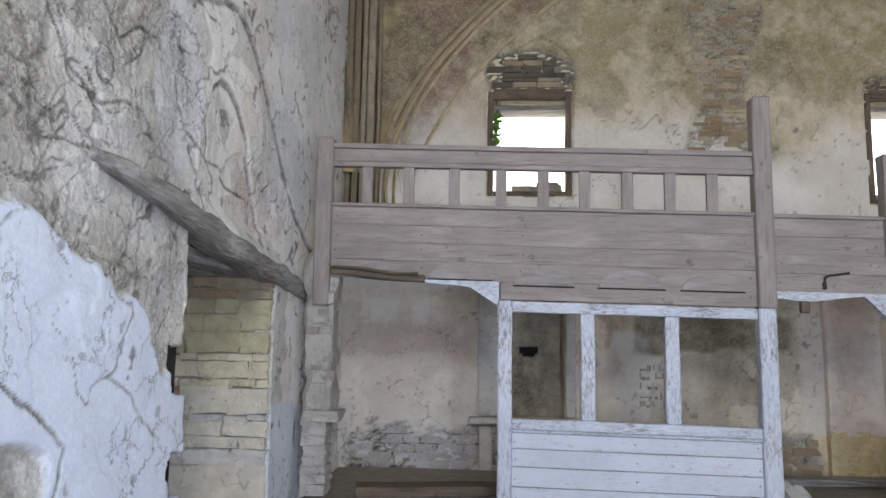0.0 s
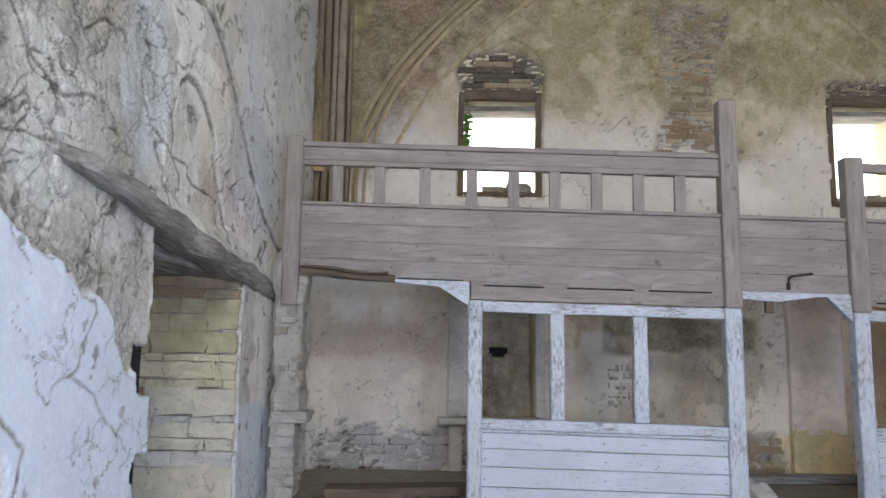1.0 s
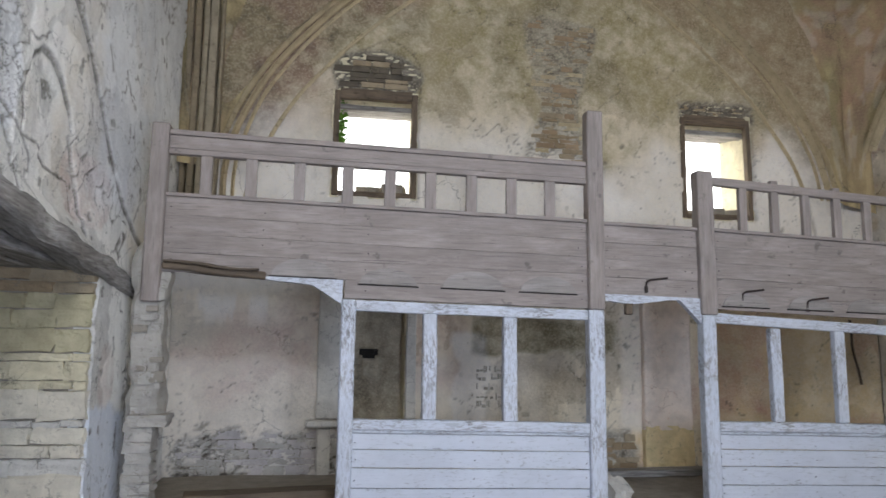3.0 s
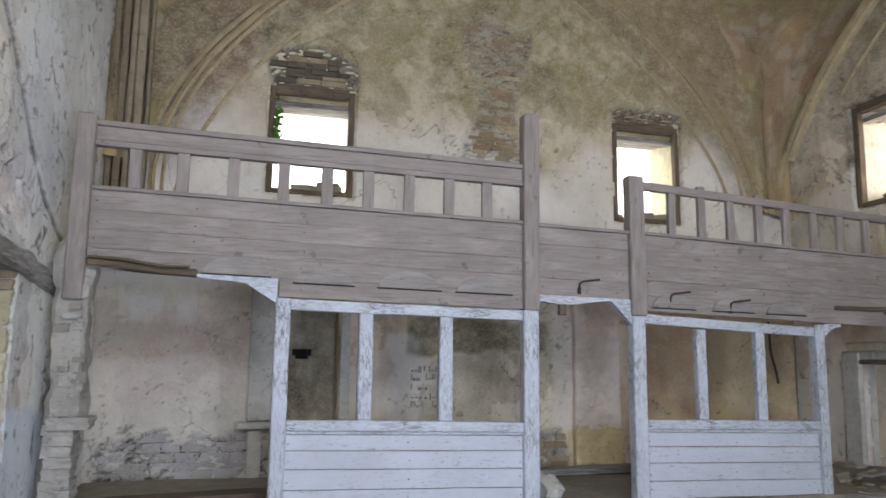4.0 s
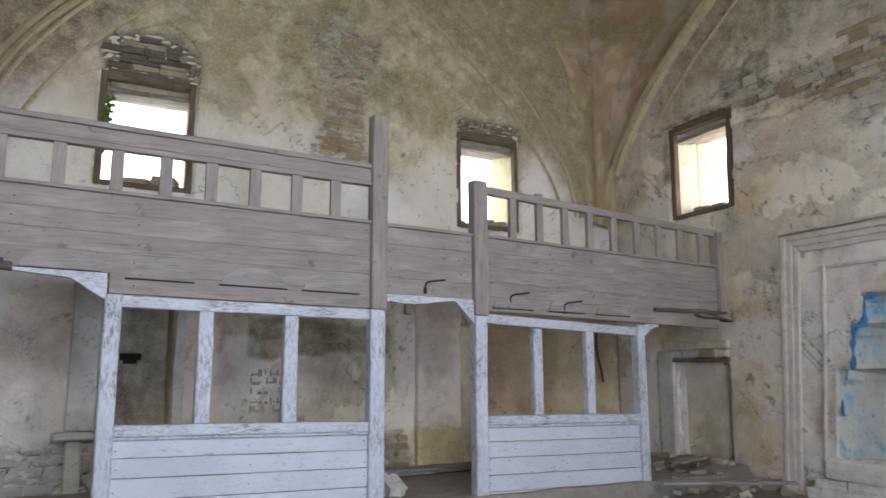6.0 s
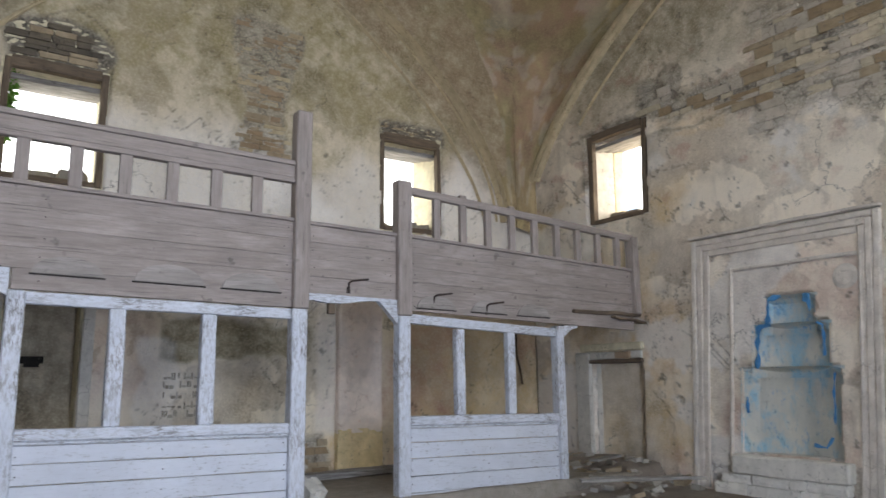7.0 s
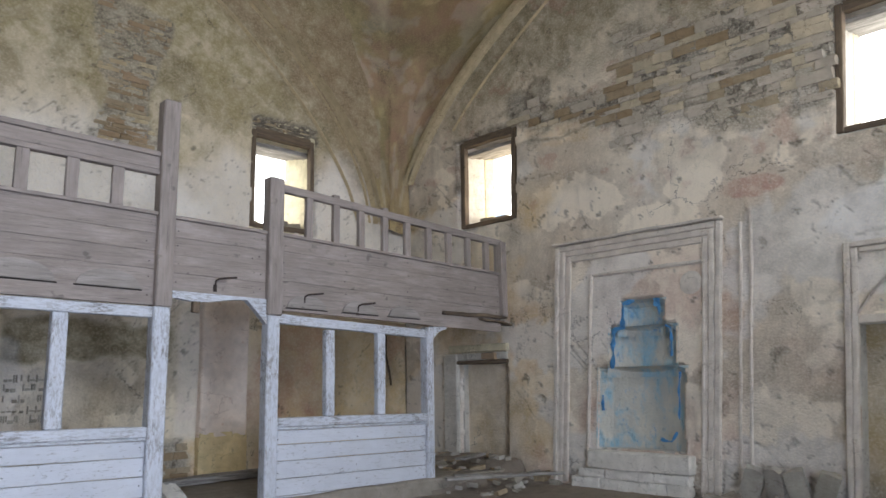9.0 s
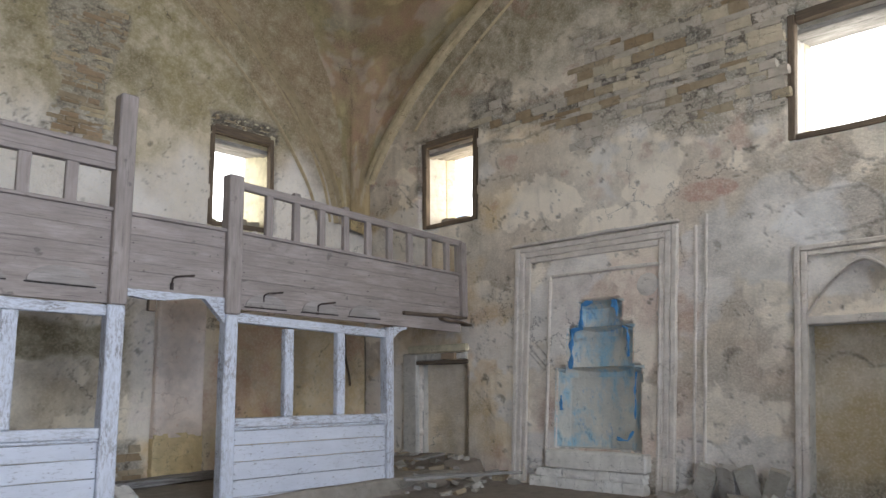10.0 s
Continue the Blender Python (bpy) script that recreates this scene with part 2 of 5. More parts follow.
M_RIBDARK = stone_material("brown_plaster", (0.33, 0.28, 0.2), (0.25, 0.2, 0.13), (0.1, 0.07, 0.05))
M_LILACSTONE = stone_material("lilac_stone", (0.56, 0.52, 0.5), (0.46, 0.42, 0.4))
M_CREAMSTONE = stone_material("cream_stone", (0.76, 0.71, 0.58), (0.66, 0.60, 0.48))
M_DARKSTONE = stone_material("dark_stone", (0.17, 0.14, 0.10), (0.10, 0.085, 0.065), (0.05, 0.04, 0.03))
M_BRICKBROWN = stone_material("brown_brick", (0.40, 0.29, 0.18), (0.33, 0.24, 0.15))
M_BANDSTONE = stone_material("plastered_stone", (0.56, 0.50, 0.42), (0.48, 0.42, 0.34), (0.22, 0.17, 0.12))
M_SLAB = stone_material("white_stone", (0.84, 0.81, 0.74), (0.76, 0.72, 0.64), (0.3, 0.27, 0.22))
M_TANSTONE = stone_material("tan_stone", (0.60, 0.52, 0.38), (0.50, 0.43, 0.31), (0.2, 0.15, 0.1))
# yellow stone with warm light painted into its tone
M_LITYELLOW = stone_material("yellow_limestone", (0.80, 0.65, 0.38), (0.70, 0.55, 0.30))
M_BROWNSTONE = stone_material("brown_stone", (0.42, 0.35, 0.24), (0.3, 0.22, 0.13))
M_PATCHBRICK = stone_material("dusty_brick", (0.54, 0.45, 0.29), (0.44, 0.35, 0.22), (0.26, 0.19, 0.11))
M_GREYSTONE = stone_material("grey_stone", (0.46, 0.43, 0.37), (0.36, 0.33, 0.27))
M_BRICK = stone_material("brick", (0.42, 0.24, 0.15), (0.36, 0.27, 0.18))
M_GREYPLASTER = stone_material("grey_plaster", (0.5, 0.47, 0.42), (0.44, 0.41, 0.36))
M_MORTAR = stone_material("mortar", (0.34, 0.30, 0.25), (0.30, 0.27, 0.22))
M_IRON = stone_material("rusty_iron", (0.06, 0.045, 0.04), (0.05, 0.04, 0.035), (0.12, 0.06, 0.03))
M_DIRT = stone_material("dirt_floor", (0.30, 0.26, 0.21), (0.26, 0.22, 0.18))
# black that stands in for shade inside holes and slots
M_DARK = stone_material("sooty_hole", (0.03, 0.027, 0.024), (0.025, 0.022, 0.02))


# ---- mesh helpers ----
def part(name, bm, material, parent=None, label=""):
    mesh = bpy.data.meshes.new(name)
    if material.name in WOODS:
        span = [max(v.co[i] for v in bm.verts) - min(v.co[i] for v in bm.verts) for i in range(3)]
        material = WOODS[material.name][span.index(max(span))]
    bm.to_mesh(mesh)
    bm.free()
    mesh.materials.append(material)
    ob = new(name, mesh)
    ob.parent = parent
    if label:
        tagged(ob, label)
    return ob


def thing(name, label, category, group="", kind="", at=(0, 0, 0)):
    ob = tagged(new(name), label, category, group, kind)
    ob.location = at
    return ob


def bar(x0, x1, y0, y1, z0, z1, bevel=0.006, wobble=0.0, cuts=0, dz=0.0):
    """A worn beam or board, long along x, y or z, sagging or skewed a little. dz: rise of its far x end."""
    bm = bmesh.new()
    bmesh.ops.create_cube(bm, size=1)
    size = Vector((x1 - x0, y1 - y0, z1 - z0))
    mid = Vector((x0 + x1, y0 + y1, z0 + z1)) / 2
    for v in bm.verts:
        v.co = Vector((v.co.x * size.x, v.co.y * size.y, v.co.z * size.z))
    if cuts:
        axis = max(range(3), key=lambda i: size[i])
        edges = [e for e in bm.edges if abs((e.verts[0].co - e.verts[1].co)[axis]) > 0.5 * size[axis]]
        bmesh.ops.subdivide_edges(bm, edges=edges, cuts=cuts)
    if bevel:
        sharp = [e for e in bm.edges if len(e.link_faces) == 2 and e.link_faces[0].normal.dot(e.link_faces[1].normal) < 0.5]
        bmesh.ops.bevel(bm, geom=sharp, offset=min(bevel, 0.3 * min(size)), segments=1, affect="EDGES")
    off = random.random() * 50
    for v in bm.verts:
        v.co.z += dz * v.co.x / max(size.x, 0.001)
        v.co += mid
        if wobble:
            v.co += wobble * noise.noise_vector(v.co * 2.3 + Vector((off, off, off)))
    return bm


def swept(points, ring, closed=False):
    """Sweep a profile: points give (place, right, up) and ring gives (a, b) along right and up."""
    bm = bmesh.new()
    rows = [[bm.verts.new(p + r * a + u * b) for a, b in ring] for p, r, u in points]
    for s, t in zip(rows, rows[1:]):
        for i in range(len(ring)):
            j = (i + 1) % len(ring)
            bm.faces.new((s[i], s[j], t[j], t[i]))
    bm.faces.new(rows[0][::-1])
    bm.faces.new(rows[-1])
    bmesh.ops.recalc_face_normals(bm, faces=bm.faces)
    return bm


STONES = []
for _k in range(7):
    _bm = bmesh.new()
    bmesh.ops.create_cube(_bm, size=1)
    bmesh.ops.subdivide_edges(_bm, edges=_bm.edges[:], cuts=2, use_grid_fill=True)
    for _v in _bm.verts:
        _r = max(abs(_v.co.x), abs(_v.co.y), abs(_v.co.z)) / max(_v.co.length, 0.01)
        _v.co *= 0.86 + 0.14 * _r ** 0.5 + 0.02 * (_k % 3)
        _v.co += 0.085 * noise.noise_vector(_v.co * 2.1 + Vector((_k * 9.1, 3, 1))) + 0.05 * noise.noise_vector(_v.co * 5.1 + Vector((_k * 5.1, 7, 1)))
    _mesh = bpy.data.meshes.new("stone")
    _bm.to_mesh(_mesh)
    _bm.free()
    STONES.append(_mesh)


def stone(name, parent, material, centre, size, turn=(0, 0, 0), label=""):
    mesh = random.choice(STONES)
    key = mesh.name + material.name
    if key not in bpy.data.meshes:
        mesh = mesh.copy()
        mesh.name = key
        mesh.materials.clear()
        mesh.materials.append(material)
    else:
        mesh = bpy.data.meshes[key]
    ob = new(name, mesh)
    ob.parent = parent
    ob.matrix_basis = Matrix.LocRotScale(Vector(centre), Euler(turn), Vector(size))
    return ob


def wall_body(u0, u1, v0, v1, holes, place, thick, back=0.0):
    """A thick wall with square openings; place(u, v, depth) gives the spot."""
    us = sorted({u0, u1, *(h[0] for h in holes), *(h[1] for h in holes)})
    vs = sorted({v0, v1, *(h[2] for h in holes), *(h[3] for h in holes)})
    bm = bmesh.new()

    def solid(i, j):
        if not (0 <= i < len(us) - 1 and 0 <= j < len(vs) - 1):
            return False
        u, v = (us[i] + us[i + 1]) / 2, (vs[j] + vs[j + 1]) / 2
        return not any(h[0] < u < h[1] and h[2] < v < h[3] for h in holes)

    def quad(*c):
        bm.faces.new([bm.verts.new(place(*k)) for k in c])

    for i in range(len(us) - 1):
        for j in range(len(vs) - 1):
            if not solid(i, j):
                continue
            a, b, c, d = us[i], us[i + 1], vs[j], vs[j + 1]
            quad((a, c, back), (b, c, back), (b, d, back), (a, d, back))
            quad((a, c, thick), (a, d, thick), (b, d, thick), (b, c, thick))
            if not solid(i - 1, j):
                quad((a, c, back), (a, d, back), (a, d, thick), (a, c, thick))
            if not solid(i + 1, j):
                quad((b, c, back), (b, c, thick), (b, d, thick), (b, d, back))
            if not solid(i, j - 1):
                quad((a, c, back), (a, c, thick), (b, c, thick), (b, c, back))
            if not solid(i, j + 1):
                quad((a, d, back), (b, d, back), (b, d, thick), (a, d, thick))
    bmesh.ops.remove_doubles(bm, verts=bm.verts, dist=0.0005)
    return bm


MASKS = ("lime", "stone", "moss", "ochre", "red", "soot", "tone", "layer")


def skin(name, u0, u1, v0, v1, step, fn, place, material, parent, edge=-0.05):
    """The plastered face of a wall: relief, ragged openings and the masks for its material. fn gives relief, hole and masks."""
    nu, nv = int((u1 - u0) / step) + 1, int((v1 - v0) / step) + 1
    u, v = np.meshgrid(np.linspace(u0, u1, nu), np.linspace(v0, v1, nv), indexing="ij")
    relief, hole, masks = fn(u, v)
    w = 0.5 * (fbm(u, v, 2.2, 901, 3) - 0.5)
    layer = smooth(0.515, 0.53, fbm(u + w, v - w, 1.5, 902, 6)) * (1 - np.clip(masks.get("stone", 0 * u) + masks.get("lime", 0 * u), 0, 1))
    if material is not M_DIRT:
        relief = relief + 0.007 * layer
        masks["layer"] = layer
    keep = ~(hole[:-1, :-1] | hole[1:, :-1] | hole[:-1, 1:] | hole[1:, 1:])
    near = hole.copy()
    for a, b in ((1, 0), (-1, 0), (0, 1), (0, -1), (1, 1), (-1, -1), (1, -1), (-1, 1)):
        near |= np.roll(np.roll(hole, a, 0), b, 1)
    relief = np.where(near, edge, relief)
    xyz = np.stack(place(u, v, -relief), -1).reshape(-1, 3)
    idx = np.arange(nu * nv).reshape(nu, nv)
    quads = np.stack((idx[:-1, :-1], idx[1:, :-1], idx[1:, 1:], idx[:-1, 1:]), -1)[keep]
    mesh = bpy.data.meshes.new(name)
    mesh.from_pydata(xyz.tolist(), [], quads.tolist())
    for key in MASKS:
        data = masks.get(key)
        if data is not None:
            mesh.attributes.new(key, "FLOAT", "POINT").data.foreach_set("value", np.ascontiguousarray(data, dtype=np.float32).ravel())
    mesh.polygons.foreach_set("use_smooth", np.ones(len(mesh.polygons), dtype=bool))
    mesh.materials.append(material)
    ob = new(name, mesh)
    ob.parent = parent
    return ob


def within(u, v, r, ragged=0.0, seed=3, scale=5):
    n = ragged * (fbm(u, v, scale, seed, 4) - 0.5) * 2 if ragged else 0
    return (u + n > r[0]) & (u + n < r[1]) & (v + n > r[2]) & (v + n < r[3])


def cracks(u, v, seed, scale, width):
    """Thin winding cracks."""
    w = fbm(u, v, 1.3, seed + 3, 4)
    n = fbm(u + w, v + w, scale, seed, 3)
    return (1 - smooth(0.0, width, np.abs(n - 0.5))) * smooth(0.5, 0.6, fbm(u, v, 0.6, seed + 40, 2))


def rubble(u, v, seed, su=3.6, sv=6.5):
    j = 0.35 * (fbm(u, v, 3.0, seed, 3) - 0.5)
    gap, tone = cells(u * su + j, v * sv + j * 2, seed)
    return smooth(0.02, 0.2, gap), tone


# ---- floor ----
def floor_relief(u, v):
    d = 0.03 * (fbm(u, v, 2.0, 5) - 0.5) + 0.02 * (fbm(u, v, 14.0, 6) - 0.5)
    return d, np.zeros(u.shape, bool), {"tone": fbm(u, v, 6.0, 8)}


skin("floor", XL - 0.9, XB + 0.9, YS - 0.9, YA + 0.5, 0.05, floor_relief, lambda u, v, d: (u, v, -d), M_DIRT, None)
tagged(bpy.data.objects["floor"], "dusty grey-brown earth floor littered with rubble", "floor", kind="structure")
tagged(part("platform", bar(XL + 0.02, XB - 0.02, YG - 0.14, YA - 0.02, -0.05, 0.19, 0.02, 0.015, 30), M_MORTAR),
                "low worn masonry platform beneath the gallery", "platform", kind="structure")
ground = skin("ground", -60, 60, -60, 60, 3.0, lambda u, v: (-0.25 + 0.3 * fbm(u, v, 0.1, 3), (u > XL - 1) & (u < XB + 1) & (v > YS - 1) & (v < YA + 1), {"tone": fbm(u, v, 1.0, 4)}),
              lambda u, v, d: (u, v, -d), M_DIRT, None)
tagged(ground, "bare dry ground outside the building", "ground", kind="structure")

# ---- north wall, behind the gallery ----
WIN1, WIN2 = (-0.13, 0.97, 3.76, 5.17), (4.8, 5.87, 3.68, 5.14)
NICHE = (0.08, 0.86, 0.93, 2.4)


MID = 2.79   # crown of the north arch


def arch_inner(v):
    """Half width of the north arch at a height, along the edge of the wall field."""
    return np.maximum(2.0443 + 1.2509 * v - 0.1963 * v * v, 0.0)


def arch_outer(v):
    """Half width along the moulded rib where the corner vaults begin."""
    return np.maximum(1.3975 + 1.5889 * v - 0.2126 * v * v, 0.1)


def scratch(u, v, points, width, seed=0):
    """A single winding crack along a few corners: 1 on it, 0 away from it."""
    u, v = u + 0.05 * (fbm(u, v, 6.0, seed + 800, 4) - 0.5), v + 0.05 * (fbm(u, v, 6.0, seed + 810, 4) - 0.5)
    best = np.full(u.shape, 9.0)
    for (a, b), (c, d) in zip(points, points[1:]):
        k = np.clip(((u - a) * (c - a) + (v - b) * (d - b)) / ((c - a) ** 2 + (d - b) ** 2), 0, 1)
        best = np.minimum(best, np.hypot(u - a - k * (c - a), v - b - k * (d - b)))
    return 1 - smooth(0.3 * width, width * (0.6 + 0.9 * fbm(u, v, 3.0, seed + 820, 3)), best)


def north(u, v):
    n1, n2 = fbm(u, v, 1.1, 21), fbm(u, v, 4.5, 22)
    inside = np.where(v > 3.4, arch_inner(v) - np.abs(u - MID), 1.0)
    rim = 1 - smooth(0.0, 0.035, np.abs(inside + 0.03 * (n2 - 0.5)))
    stone_m = 0.6 * box_patch(u, v, 2.55, 3.4, 4.45, 6.25, 31, 0.35, 1.6)
    stone_m = np.maximum(stone_m, box_patch(u, v, -1.9, -0.05, -0.2, 0.72, 32, 0.25))
    stone_m = np.maximum(stone_m, 0.9 * box_patch(u, v, 3.3, 3.95, -0.2, 0.85, 33, 0.15))
    lost = box_patch(u, v, 1.75, 3.7, 1.78, 2.22, 34, 0.16, 2.0)
    arcs = np.maximum(blob(u, v, 0.42, 5.38, 0.6, 0.36, 35, 0.15, 3), box_patch(u, v, 4.74, 5.92, 5.1, 5.34, 36, 0.1))
    gap, tone = cells(u * 2.8 + 0.2 * n2, v * 15 + 0.6 * n2, 37)
    bricks = smooth(0.02, 0.2, gap)
    relief = 0.012 + 0.02 * (n1 - 0.5) + 0.006 * (n2 - 0.5)
    relief = relief - stone_m * (0.04 - 0.02 * bricks) - lost * 0.03 - arcs * (0.09 - 0.05 * bricks)
    crack = np.maximum(cracks(u, v, 51, 2.2, 0.010), 0.8 * rim * smooth(0.35, 0.5, fbm(u, v, 2.5, 52)))
    crack = np.maximum(crack, scratch(u, v, ((0.2, 5.72), (0.55, 5.9), (0.8, 5.82), (0.98, 5.6), (1.02, 5.2)), 0.02, 1))
    crack = np.maximum(crack, 0.8 * scratch(u, v, ((-1.3, 0.55), (-0.9, 0.62), (-0.55, 0.55), (-0.3, 0.6)), 0.02, 2))
    relief = relief - 0.012 * crack + 0.03 * (1 - smooth(-0.02, 0.03, inside))
    hole = within(u, v, WIN1, 0.03) | within(u, v, WIN2, 0.03, 4) | within(u, v, NICHE, 0.02, 5)
    under = 1 - smooth(2.3, 2.7, v)
    moss = (1 - under) * np.clip(smooth(4.3, 5.6, v + 2.0 * (n1 - 0.5)) + 0.3 * smooth(0.5, 0.7, n2), 0, 1)
    moss = np.maximum(moss, np.maximum(0.9 * lost, 0.85 * box_patch(u, v, 2.45, 3.5, 4.35, 6.35, 31, 0.35, 1.6)))
    red = np.clip((1 - smooth(-0.5, 0.5, inside)) * smooth(3.6, 4.6, v) * smooth(0.35, 0.65, fbm(u, v, 1.7, 61)), 0, 1) * np.where(u < MID, 0.8, 0.25)
    red = np.maximum(red, under * 0.42 * smooth(0.4, 0.6, fbm(u, v, 1.0, 62)) * smooth(1.0, 1.7, v) * (1 - smooth(1.0, 2.2, u)))
    red = np.maximum(red, 0.75 * under * box_patch(u, v, -1.5, 0.0, 1.25, 2.05, 75, 0.35, 1.4, 0.15) * (0.4 + 0.6 * n2))
    red = np.maximum(red, 0.45 * under * box_patch(u, v, 0.9, 1.7, 1.3, 2.3, 76, 0.3, 1.6, 0.15))
    red = np.maximum(red, 0.6 * under * box_patch(u, v, 4.75, 6.0, 0.9, 1.9, 77, 0.3, 1.6, 0.15) * n2 * 1.6)
    # limewash above the gallery, strengthened to paint the glow beside the windows
    lime = under * (1 - smooth(1.5, 1.75, v + 0.5 * (n1 - 0.5))) * (1 - smooth(0.0, 3.0, u)) * 0.5 + (1 - under) * (1 - smooth(4.0, 5.0, v + 1.4 * (n1 - 0.5))) * 0.9
    lime = np.maximum(lime, 0.7 * box_patch(u, v, 1.5, 1.95, 0.9, 2.0, 63, 0.12))
    # streaks of light from gaps in the deck, painted as limewash
    lime = np.maximum(lime, 0.75 * under * smooth(1.8, 2.3, v) * (1 - smooth(-1.0, -0.5, u)) * smooth(0.45, 0.6, fbm(u * 5, v * 0.6, 1.3, 71)))
    # thin wash that paints the wall beneath the gallery as brighter lit
    lime = np.maximum(lime, 0.3 * under * (1 - smooth(3.2, 3.8, u)) * (1 - lost) * smooth(0.3, 0.55, fbm(u, v, 1.5, 73)))
    # lime, red and ochre here paint warm side light around the pier
    pil = box_patch(u, v, 3.78, 4.55, 0.0, 2.5, 64, 0.06)
    lime = np.maximum(lime, 0.5 * pil * smooth(0.7, 0.9, v) * (0.6 + 0.6 * n2))
    red = np.maximum(red, 0.3 * pil * smooth(0.5, 0.6, n2))
    red = np.maximum(red, 0.5 * under * smooth(4.7, 5.2, u) * smooth(0.56, 0.66, fbm(u, v, 2.4, 70)))
    ochre = 0.5 * (1 - smooth(-0.6, 0.0, inside)) * smooth(3.4, 4.4, v) + 0.25 * pil + under * smooth(4.6, 5.2, u) * 1.0 + box_patch(u, v, 3.75, 4.55, 0.1, 0.75, 65, 0.1)
    soot = np.maximum(0.75 * crack, arcs)
    soot = np.maximum(soot, np.maximum(stone_m * (1 - bricks) * 1.1 + 0.5 * stone_m * smooth(0.5, 0.6, fbm(u, v * 2.5, 2.2, 72)), 0.6 * lost))
    soot = np.maximum(soot, 0.1 * under * (1 - pil) * smooth(0.56, 0.7, fbm(u, v, 2.6, 66)))
    soot = np.maximum(soot, 0.14 * under * box_patch(u, v, 1.95, 3.3, 0.9, 1.8, 67, 0.25))
    soot = np.maximum(soot, 0.8 * smooth(0.74, 0.77, fbm(u, v, 8.0, 68, 4)) * smooth(0.5, 0.7, n1))
    # darker upwards in patches, and outside the arch, most on its west side
    soot = np.maximum(soot, (1 - under) * 0.5 * smooth(0.5, 0.75, fbm(u, v, 1.4, 69)) * smooth(4.4, 6.2, v))
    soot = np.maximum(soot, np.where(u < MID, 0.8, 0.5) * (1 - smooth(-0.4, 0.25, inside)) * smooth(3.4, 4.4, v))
    return relief, hole, {"lime": lime, "stone": np.maximum(stone_m, arcs * 0.95), "moss": moss, "ochre": np.clip(ochre, 0, 1), "red": red, "soot": soot, "tone": tone}


def at_north(u, v, d):
    """A spot on the north wall; its own measure differs a little from metres."""
    return (1.011 * u + 0.098, YA + 0.03 + d, 1.025 * v - 0.115)


wall_north = thing("wall_north", "stained ochre and olive plaster wall with exposed brick patches", "wall", kind="structure")
skin("plaster", -2.03, 7.72, 0.15, 7.9, 0.026, north, at_north, M_NORTH, wall_north)
part("masonry", wall_body(-3.2, 9.0, 0.0, 7.9, [WIN1, WIN2, NICHE], at_north, 0.85, 0.045), M_LIMESTONE, wall_north)

# ---- west wall, with the deep doorway ----
DOOR = (4.37, 6.17, -0.4, 2.28)


def beam_line(y):
    return 2.49 - 0.1 * (y - 3.25)


